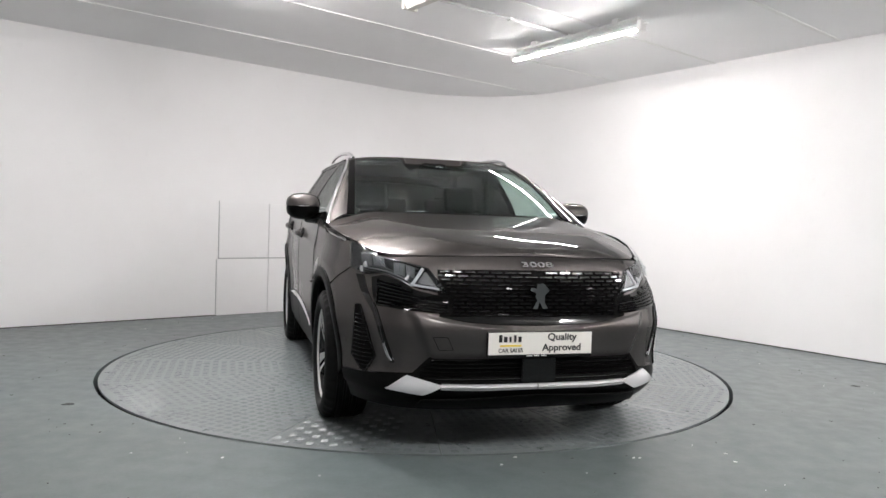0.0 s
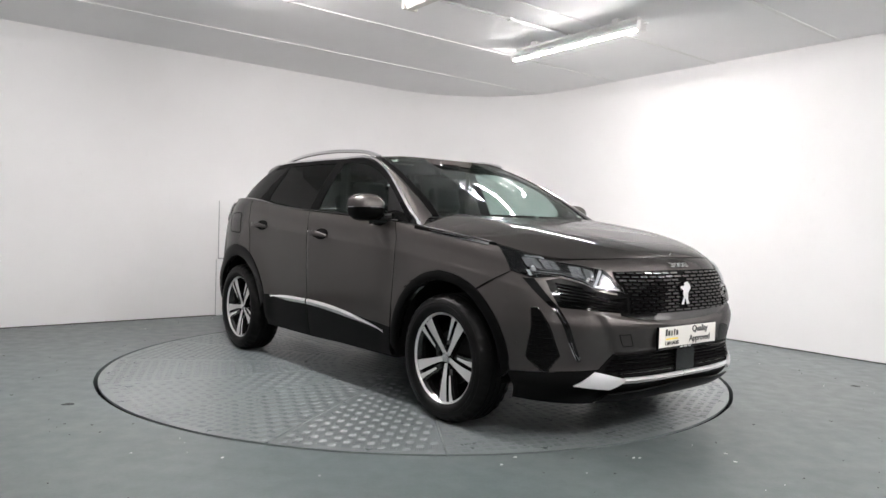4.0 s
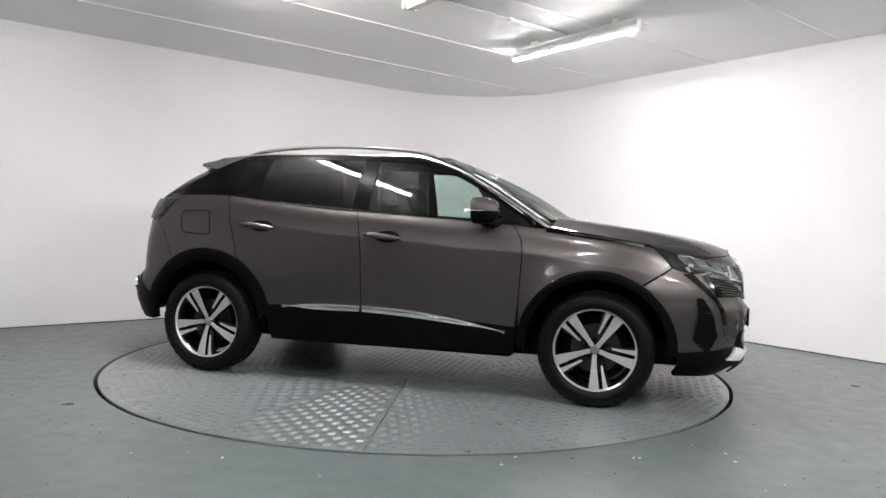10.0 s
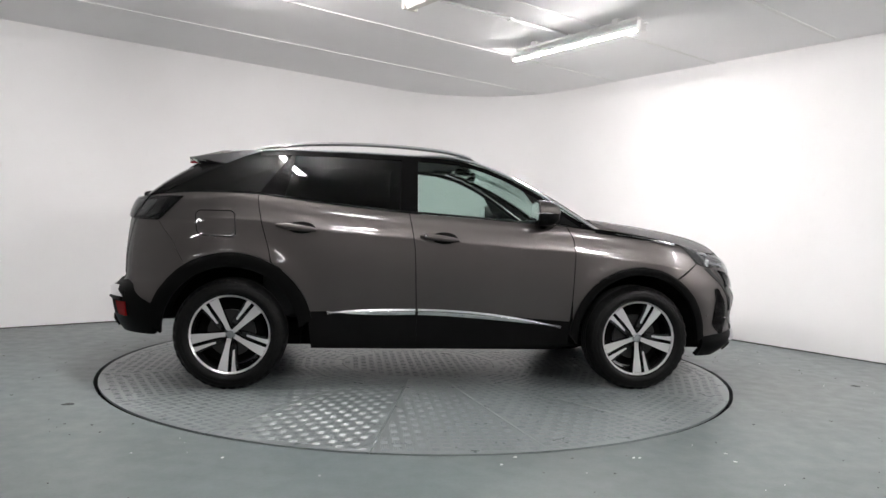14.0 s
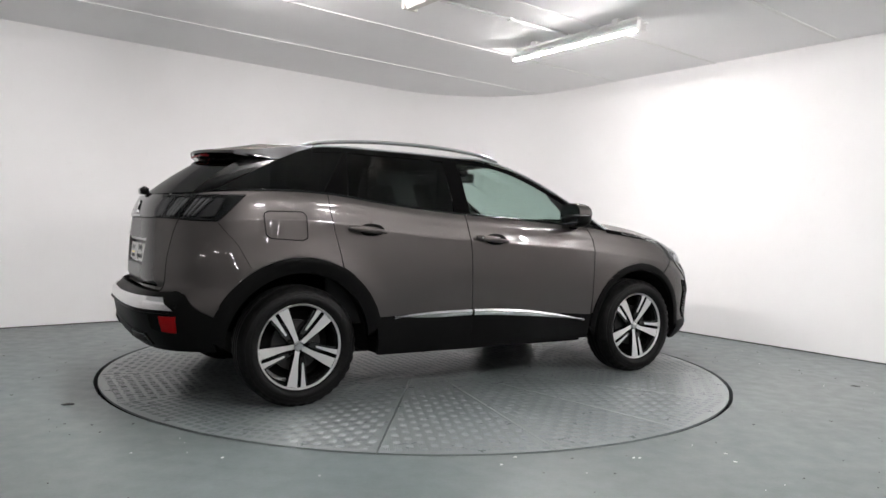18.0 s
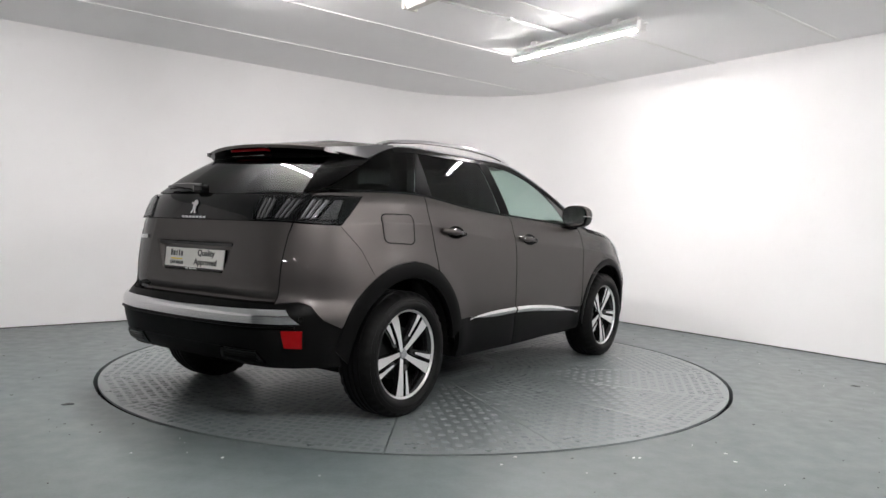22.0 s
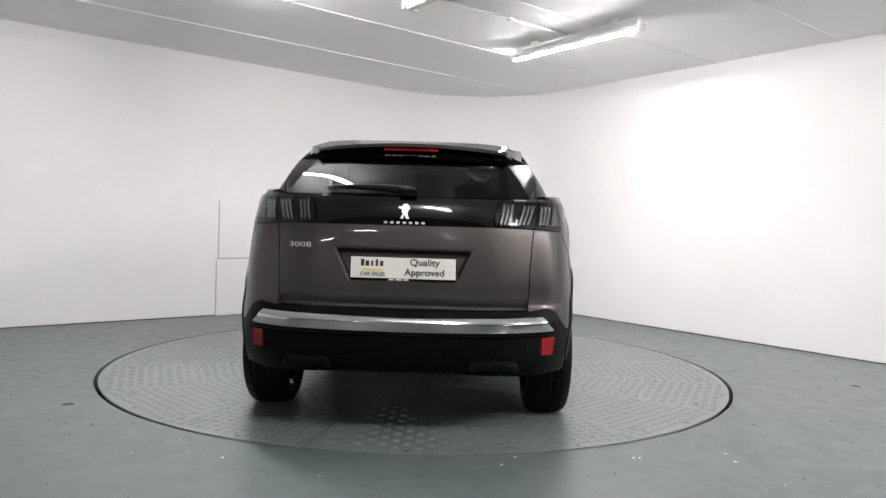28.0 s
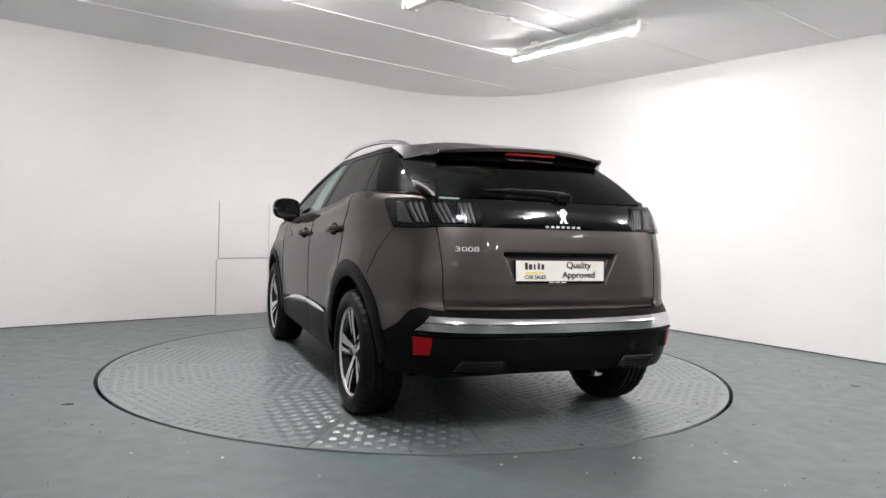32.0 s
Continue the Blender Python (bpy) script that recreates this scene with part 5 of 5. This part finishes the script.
        bmesh.ops.recalc_face_normals(bm, faces=bm.faces[:])
        part("parking_sensor", bm, PAINT, CAR)


SMOKE_BAR = mat("smoked_light_bar", grey(0.05), 0.1, Coat_Weight=0.5)
for S in (-1, 1):
    headlamp(S)
    grille(S)
emblem(lambda a, b, d: Vector((2.240 + d, a, 0.752 + b)), CAR, 0.118)
words("3008", 0.046, BRIGHT, lambda a, b, c: Vector((2.196 + c * 3 - 0.75 * b - 0.12 * a * a, a, 0.896 + b * 0.62)), CAR, "model_badge", wide=1.75, label="chrome model number badge")
slab("radar_cover", lambda a, b, d: Vector((2.247 + d, a, 0.405 + b)), -0.085, 0.085, -0.055, 0.062, 0, 0.01, GLOSS_BLACK, CAR, "plain black sensor cover", 0.004)


# ---- tail ----
def tail_lamp(s):
    lo, hi = [at_x(-1.795, 1.050), at_x(-1.92, 1.053), rear(0.62, 1.060), rear(0.445, 1.066)], [at_x(-1.645, 1.203), at_x(-1.80, 1.203), rear(0.62, 1.196), rear(0.458, 1.190)]
    bot, top = line(*lo), line(*hi)
    left, right = line(lo[0], at_x(-1.725, 1.12), hi[0]), line(lo[-1], rear(0.435, 1.12), hi[-1])
    base = panel("tail_lamp", bot, top, left, right, GLOSS_BLACK, CAR, s, 36, 8, 0.02, 0.005, label="smoked tail lamp with three upright claws")
    def inside(u, v):
        return coons(bot, top, left, right, u, v)
    # three groups of slim upright claws, leaning outward
    for tops, feet in (((0.728, 0.706, 0.685), (0.709, 0.690, 0.671)), ((0.636, 0.613, 0.590), (0.604, 0.583, 0.562)), ((0.526, 0.505, 0.484), (0.510, 0.490, 0.470))):
        for y1, y0 in zip(tops, feet):
            claw = chip("light_claw", [rear(y0 + 0.011, 1.082), rear(y0, 1.082), rear(y1, 1.174), rear(y1 + 0.013, 1.174)], CLAW, base, s, 0.009)
            chip("claw_edge", [rear(y0 + 0.003, 1.080), rear(y0 - 0.001, 1.080), rear(y1 - 0.001, 1.176), rear(y1 + 0.003, 1.176)], CLAW_EDGE, claw, s, 0.0105)
    chip("inner_reflector", [inside(0.10, 0.22), inside(0.27, 0.14), inside(0.25, 0.84), inside(0.17, 0.86)], CLAW_DARK, base, s, 0.008)
    joint = line(rear(0.645, 1.058), rear(0.656, 1.12), rear(0.668, 1.196))
    part("lamp_joint", tube_path(bmesh.new(), [lifted(joint(k / 10), 0.015, s) for k in range(11)], 0.0035, 6), GAP, base, "dark gap at the tailgate's edge")
    rib("lamp_foot", [inside(0.12, 0.07), inside(0.5, 0.07), inside(0.95, 0.07)], CLAW, base, s, 0.003, 0.008)
    panel("lamp_lens", bot, top, left, right, SMOKED, base, s, 36, 8, 0.002, 0.013, 0.005, label="smoked lens").visible_shadow = False


CLAW_EDGE = mat("pale_claw_edge", grey(0.45), 0.2, 0.1)
CLAW = mat("grey_light_claw", grey(0.17), 0.25, 0.3)
CLAW_DARK = mat("faceted_reflector", grey(0.07), 0.35, 0.8)
_n = nd(CLAW_DARK, "ShaderNodeTexVoronoi", Scale=70.0)
link(CLAW_DARK, CLAW_DARK.node_tree.nodes.new("ShaderNodeTexCoord"), "Object", _n, "Vector")
bump(CLAW_DARK, _n.outputs["Distance"], 0.6, 0.01)


def tail_details(s):
    quad("rear_reflector", (rear(0.752, 0.438), rear(0.690, 0.442), rear(0.686, 0.528), rear(0.760, 0.528)), RED_LENS, CAR, s, nu=8, nv=6, thick=0.012, proud=0.007, label="red reflector")
    # no hollow here: a matte dark patch carries the recess's shade
    chip("reflector_recess_shade", [rear(0.692, 0.436), rear(0.620, 0.452), rear(0.612, 0.530), rear(0.690, 0.530)], GAP, CAR, s, 0.0025, 0.006, "dark patch for the shaded recess beside the reflector")
    ex = [rear(0.590, 0.360), rear(0.318, 0.366), rear(0.345, 0.424), rear(0.560, 0.420)]
    e = chip("tailpipe_trim", ex, GLOSS_BLACK, CAR, s, 0.012, 0.01, "black sham tailpipe trim", 8)
    for k in range(3):
        z = 0.378 + 0.013 * k
        rib("trim_slat", [rear(0.555, z), rear(0.36, z + 0.003)], CLADDING, e, s, 0.003, 0.018)
    # lower edge and ledge of the bumper
    rib("bumper_ledge", [rear(0.735, 0.546), rear(0.70, 0.545), rear(0.3, 0.543), rear(0.002, 0.543)], CLADDING, CAR, s, 0.006, 0.016, n=24)
    panel("rear_skirt", line(rear(0.30, 0.350), rear(0.0, 0.350)), line(rear(0.34, 0.425), rear(0.0, 0.425)), line(rear(0.30, 0.350), rear(0.34, 0.425)), line(rear(0, 0.350), rear(0, 0.425)), CLADDING, CAR, s, 12, 4, 0.01, 0.006)
    for c in (rear(0.755, 0.585), rear(0.42, 0.425)):
        n = skin_normal(c.x, c.y, s)
        m = Matrix.Translation(lifted(c, 0.0, s)) @ n.to_track_quat("Y", "Z").to_matrix().to_4x4()
        bm = bmesh.new()
        lathe(bm, [(0.0, 0.003), (0.008, 0.003), (0.012, 0.004), (0.0125, 0.0), (0.0125, -0.004)], 14, "y", m)
        bmesh.ops.recalc_face_normals(bm, faces=bm.faces[:])
        part("parking_sensor", bm, CLADDING, CAR)
    # joint between quarter and tail, under the lamp
    c = line(at_x(-1.795, 1.045), at_x(-1.70, 0.93), at_x(-1.63, 0.80))
    part("quarter_joint", tube_path(bmesh.new(), [lifted(c(k / 16), 0.0003, s) for k in range(17)], 0.0016, 5), GAP, CAR)


for S in (-1, 1):
    tail_lamp(S)
    tail_details(S)
emblem(lambda a, b, d: Vector((-2.088 - d + 0.30 * b, -a, 1.132 + b)), CAR, 0.074)
for k in range(7):
    x = (k - 3) * 0.0305
    slab("maker_bar", lambda a, b, d: Vector((-2.098 - d, -a, 1.076 + b)), x - 0.008, x + 0.008, -0.0055, 0.0055, -0.01, 0.003, LIP_SILVER, CAR, "chrome bar in place of the maker's name")
words("3008", 0.034, LIP_SILVER, lambda a, b, c: Vector((lerp_table(((0.40, -2.088), (0.52, -2.064), (0.62, -2.032)), 0.515 - a) - 0.004 - c * 2, 0.515 - a, 0.955 + b)), CAR, "model_badge", wide=1.75, bold=0.0, label="chrome model number badge")
# print along the top of the rear window
for k in range(8):
    slab("print_bar", lambda a, b, d: Vector((-1.737 - d + 1.38 * b, -a, 1.436 + b)), -0.138 + k * 0.035, -0.138 + k * 0.035 + 0.026, -0.0032, 0.0032, 0.0, 0.003, CLAW, CAR)
slab("recess_lip", lambda a, b, d: Vector((-2.085 - d, -a, 0.938 + b)), -0.325, 0.325, -0.014, 0.010, -0.02, 0.004, GLOSS_BLACK, CAR, "black grip over the plate", 0.004)
_bm = prism(bmesh.new(), [(-0.246, 0.802), (0.246, 0.802), (0.304, 0.926), (-0.304, 0.926)], -0.012, 0.002, lambda a, b, d: Vector((-2.046 - d, -a, b)))
part("recess_back", _bm, GLOSS_BLACK, CAR, "dark plate recess")


def rear_wiper():
    pts = [Vector((-2.06, -0.02, 1.235)), Vector((-2.045, 0.10, 1.245)), Vector((-2.02, 0.26, 1.252)), Vector((-1.985, 0.40, 1.250))]
    root = part("rear_wiper", tube_path(bmesh.new(), pts, [0.022, 0.018, 0.011, 0.005], 8), GLOSS_BLACK, CAR, "black rear wiper")
    part("wiper_pivot", boxed((-2.09, -0.055, 1.205), (-2.035, 0.03, 1.250), bevel=0.014), GLOSS_BLACK, root)
    part("wiper_blade", tube_path(bmesh.new(), [p + Vector((0.012, 0, -0.014)) for p in pts[1:]], 0.005, 6), RUBBER, root)


rear_wiper()


# ---- upper body ----
def rail(s):
    pts, rads = [], []
    for k in range(25):
        t = k / 24
        x = 0.215 - 1.47 * t
        z = lerp_table(((0, 1.530), (0.05, 1.549), (0.14, 1.572), (0.4, 1.594), (0.7, 1.589), (0.92, 1.558), (1.0, 1.526)), t)
        pts.append(Vector((x, s * lerp_table(((0, 0.575), (0.3, 0.588), (0.7, 0.575), (1, 0.545)), t), z)))
        rads.append(0.013 if 0 < k < 24 else 0.009)
    root = part("roof_rail", tube_path(bmesh.new(), pts, rads, 10), CHROME, CAR, "satin silver roof rail")
    for k in (1, 23):
        p = pts[k]
        part("rail_foot", boxed((p.x - 0.05, p.y - 0.010, p.z - 0.035), (p.x + 0.015, p.y + 0.010, p.z), bevel=0.006), CHROME, root)


def mirror(s):
    def blob(c, r, n, m_, name, parent, lo=-1.0, hi=1.0, cut=0.35):
        """A squared-off rounded housing between heights lo and hi of its unit ball, blunt towards the rear."""
        bm = bmesh.new()
        rows = []
        N, M = 14, 24
        for i in range(N + 1):
            w = math.asin(lo) + (math.asin(hi) - math.asin(lo)) * i / N
            row = []
            for j in range(M):
                a = 2 * math.pi * j / M
                f = lambda v: math.copysign(abs(v) ** (2 / n), v)
                x, y, z = f(math.cos(w)) * f(math.cos(a)), f(math.cos(w)) * f(math.sin(a)), f(math.sin(w))
                row.append(bm.verts.new((c[0] + r[0] * max(x, -cut), c[1] + r[1] * y, c[2] + r[2] * z)))
            rows.append(row)
        for p, q in zip(rows, rows[1:]):
            for j in range(M):
                bm.faces.new((p[j], p[(j + 1) % M], q[(j + 1) % M], q[j])).smooth = True
        bm.faces.new(rows[0][::-1])
        bm.faces.new(rows[-1])
        return part(name, bm, m_, parent)
    y = s * (0.955 if s < 0 else 0.930)
    root = blob((0.628, y, 1.165), (0.115, 0.108, 0.084), 2.7, PAINT, "wing_mirror", CAR, 0.0, 1.0)
    root["label"] = "grey wing mirror with a black base"
    blob((0.628, y, 1.165), (0.113, 0.106, 0.084), 2.7, CLADDING, "mirror_base", root, -1.0, -0.005)
    for name, k, d0, d1, m_ in (("mirror_bezel", 1.0, 0.0, 0.006, GLOSS_BLACK), ("mirror_glass", 0.90, 0.006, 0.008, BRIGHT)):
        bm = bmesh.new()
        poly = [(0.100 * k * math.copysign(abs(math.cos(t)) ** 0.7, math.cos(t)), 0.077 * k * math.copysign(abs(math.sin(t)) ** 0.7, math.sin(t))) for t in [2 * math.pi * i / 28 for i in range(28)]]
        prism(bm, poly, d0, d1, lambda a, b, d: Vector((0.590 - d, y + a, 1.165 + b)))
        part(name, bm, m_, root)
    bm = tube_path(bmesh.new(), [Vector((0.645, s * 0.93, 1.095)), Vector((0.68, s * 0.88, 1.085)), Vector((0.73, s * 0.82, 1.098))], [0.034, 0.032, 0.040], 10)
    part("mirror_arm", bm, GLOSS_BLACK, root)
    part("mirror_line", tube_path(bmesh.new(), [Vector((0.628 + 0.116 * math.cos(t), y + s * 0.109 * math.sin(t), 1.164)) for t in [radians(-20 + 10 * k) for k in range(16)]], 0.0025, 6), BRIGHT, root)


def wing_trim(s):
    """Black and bright blade in the joint between bonnet and wing."""
    c = [belt(1.02 + 0.62 * k / 10, 0.004) for k in range(11)]
    rib("wing_blade", c, PILLAR_BLACK, CAR, s, lambda u: 0.015 - 0.006 * u, 0.007, n=20, label="black blade along the bonnet joint")
    c2 = [belt(1.16 + 0.44 * k / 8, 0.009) for k in range(9)]
    rib("wing_line", c2, CHROME, CAR, s, 0.0014, 0.011, n=16, label="bright line along the bonnet joint")


def roof_corner(s):
    """Bright satin wedge at the rear edge of the roof."""
    def fn(u, v):
        x = -1.19 - 0.45 * u
        z0 = lerp_table(((-1.64, 1.458), (-1.42, 1.436), (-1.30, 1.484), (-1.19, 1.522)), x)
        y0 = lerp_table(((-1.64, 0.516), (-1.42, 0.606), (-1.30, 0.625), (-1.19, 0.630)), x)
        z1 = lerp_table(((-1.64, 1.480), (-1.46, 1.500), (-1.30, 1.522), (-1.19, 1.532)), x)
        y1 = lerp_table(((-1.64, 0.516), (-1.46, 0.580), (-1.30, 0.606), (-1.19, 0.619)), x)
        return Vector((x, s * (y0 + (y1 - y0) * v + 0.004), z0 + (z1 - z0) * v))
    surface("roof_wedge", fn, SATIN, CAR, 20, 6, 0.01, label="satin silver wedge at the roof's rear edge")


for S in (-1, 1):
    rail(S)
    mirror(S)
    wing_trim(S)
    roof_corner(S)


# ---- inside the car ----
def seat(x, y, width, parent):
    root = part("seat", boxed((x - 0.05, y - width / 2, 0.42), (x + 0.48, y + width / 2, 0.62), bevel=0.05), FABRIC, parent, "charcoal fabric car seat")
    lean = Matrix.Translation((x - 0.02, y, 0.58)) @ pose(0, 0, 0, 0, -20, 0)
    part("backrest", boxed((-0.09, -width / 2, 0.0), (0.05, width / 2, 0.60), lean, 0.045), FABRIC, root)
    return root, lean


def cabin():
    for y in (-0.36, 0.36):
        root, lean = seat(0.05, y, 0.50, CAR)
        part("headrest", boxed((-0.05, -0.13, 0.64), (0.05, 0.13, 0.84), lean, 0.035), FABRIC, root)
    root, lean = seat(-0.86, 0.0, 1.26, CAR)
    for y in (-0.42, 0.0, 0.42):
        part("headrest", boxed((-0.04, y - 0.12, 0.60), (0.05, y + 0.12, 0.76), lean, 0.03), FABRIC, root)
    bm = boxed((0.62, -0.70, 0.70), (1.02, 0.70, 1.075), bevel=0.05)
    box(bm, (0.60, -0.58, 1.02), (0.86, -0.18, 1.12), bevel=0.03)
    part("dashboard", bm, DASH, CAR)
    part("dash_top", boxed((0.78, -0.70, 1.068), (1.05, 0.70, 1.090), bevel=0.01), DASH, CAR)
    bm = bmesh.new()
    m = Matrix.Translation((0.50, -0.36, 0.985)) @ pose(0, 0, 0, 0, -22, 0)
    tube_path(bm, [m @ Vector((0, 0.17 * math.cos(2 * math.pi * k / 28), 0.155 * math.sin(2 * math.pi * k / 28))) for k in range(29)], 0.015, 8)
    wheel_rim = part("steering_wheel", bm, DASH, CAR, "dark steering wheel")
    part("steering_hub", boxed((-0.02, -0.15, -0.03), (0.03, 0.15, 0.03), m, 0.012), DASH, wheel_rim)
    surface("headlining", lambda u, v: roof_pt(0.97 * u, 0.03 + 0.94 * v) - Vector((0, 0, 0.030)), TRIM_GREY, CAR, 20, 20, 0.006, (-0.6, 0, 3.0))
    part("inner_mirror", boxed((0.30, -0.12, 1.405), (0.325, 0.12, 1.475), bevel=0.01), GLOSS_BLACK, CAR)
    part("screen_sensor", boxed((0.19, -0.09, 1.450), (0.29, 0.09, 1.512), bevel=0.02), GLOSS_BLACK, CAR)
    for s in (-1, 1):
        for x0, x1, y in ((-0.275, -0.185, 0.575), (-1.10, -0.96, 0.545)):
            bm = boxed((x0, s * y - 0.02, 1.12), (x1, s * (y + 0.0) + 0.02, 1.54), bevel=0.015)
            part("pillar_lining", bm, DASH, CAR)
        part("door_lining", boxed((-1.15, s * 0.78 - 0.02, 0.45), (0.80, s * 0.78 + 0.02, 1.075), bevel=0.015), DASH, CAR)
        for x, y0 in ((0.22, 0.38),):
            part("sun_visor", boxed((0.05, s * y0 - 0.17, 1.485), (0.17, s * y0 + 0.13, 1.500), pose(0, 0, 0), 0.006), TRIM_GREY, CAR)
    part("load_floor", boxed((-1.85, -0.60, 0.80), (-1.0, 0.60, 0.84), bevel=0.01), DASH, CAR)
    for s in (-1, 1):
        part("wiper", tube_path(bmesh.new(), [Vector((1.06, -0.52, 1.130)), Vector((1.078, -0.25, 1.137)), Vector((1.088, 0.05, 1.139))] if s < 0 else [Vector((1.086, 0.10, 1.138)), Vector((1.07, 0.38, 1.136)), Vector((1.04, 0.62, 1.130))], 0.008, 6), GLOSS_BLACK, CAR, "black windscreen wiper")
    surface("scuttle", lambda u, v: (lambda w: Vector((1.12 - 0.09 * w * w - 0.09 * v, 0.76 * w, 1.110)))(2 * u - 1), CLADDING, CAR, 20, 3, 0.01, (1.0, 0, 0.5))
    # stickers inside the windscreen
    for v, w, a, m_, lab in ((0.055, -0.86, 0.05, SIGN_WHITE, "small white sticker"), (0.90, 0.86, 0.05, SIGN_WHITE, "small round disc holder")):
        def st(u, t, v=v, w=w):
            return screen_pt(v + 0.03 * t, w + 0.07 * u) - Vector((0.004, 0, 0.006))
        surface("sticker", st, m_, CAR, 4, 2, 0.001, label=lab)


cabin()


# ---- shut lines ----
def seam(places, s, r=0.0032):
    c = line(*places)
    n = max(12, len(places) * 5)
    part("shut_line", tube_path(bmesh.new(), [lifted(c(k / n), -0.0008, s) for k in range(n + 1)], r, 6), GAP, CAR)


for S in (-1, 1):
    seam([at_x(0.840, 0.285), at_x(0.852, 0.455), at_x(0.866, 0.60), at_x(0.873, 0.722), at_x(0.880, 0.90), at_x(0.868, 1.0), belt(0.822, 0.006)], S)
    seam([at_x(-0.165, 0.262), at_x(-0.170, 0.505), at_x(-0.178, 0.70), at_x(-0.184, 0.886), at_x(-0.205, 1.03), belt(-0.228, 0.006)], S)
    seam([*arch(AXR, RR, 52, 61.5, 4), at_x(-1.106, 0.878), at_x(-1.150, 1.03), at_x(-1.176, 1.155), belt(-1.180, 0.006)], S)
    seam([at_x(1.602, 0.751), at_x(1.68, 0.800), at_x(1.774, 0.858)], S)
    seam([rear(0.6195, 0.66), rear(0.6255, 0.853), rear(0.6375, 1.0), rear(0.643, 1.055)], S)
    seam([rear(0.6195, 0.657), rear(0.3, 0.658), rear(0.003, 0.658)], S)
    seam([front(0.003, 0.931), front(0.2, 0.930), front(0.4, 0.926), front(0.55, 0.921), front(0.68, 0.912)], S)
    seam([rear(0.617, 1.064), rear(0.3, 1.064), rear(0.003, 1.064)], S, 0.002)
ring = [at_x(-1.312, 0.975), at_x(-1.335, 0.958), at_x(-1.525, 0.966), at_x(-1.549, 0.985), at_x(-1.561, 1.100), at_x(-1.540, 1.120), at_x(-1.345, 1.122), at_x(-1.320, 1.104)]
seam([*ring, ring[0]], -1, 0.0036)


# ---- what moves ----
def turned(t):
    """The platform's turn in degrees at t seconds."""
    u = (t - 14) / 14
    return 5.728 + 81.799 * u + 0.076 * u * u - 0.359 * u ** 3


def motions():
    times = [float(t) for t in range(33)]
    walk(TABLE, [(t, pose(0, 0, 0, 0, 0, turned(t))) for t in times])
    walk(CAR, [(t, pose(0, 0, 0, 0, 0, turned(t)) @ pose(0.056, -0.011, 0.0005)) for t in times])


motions()
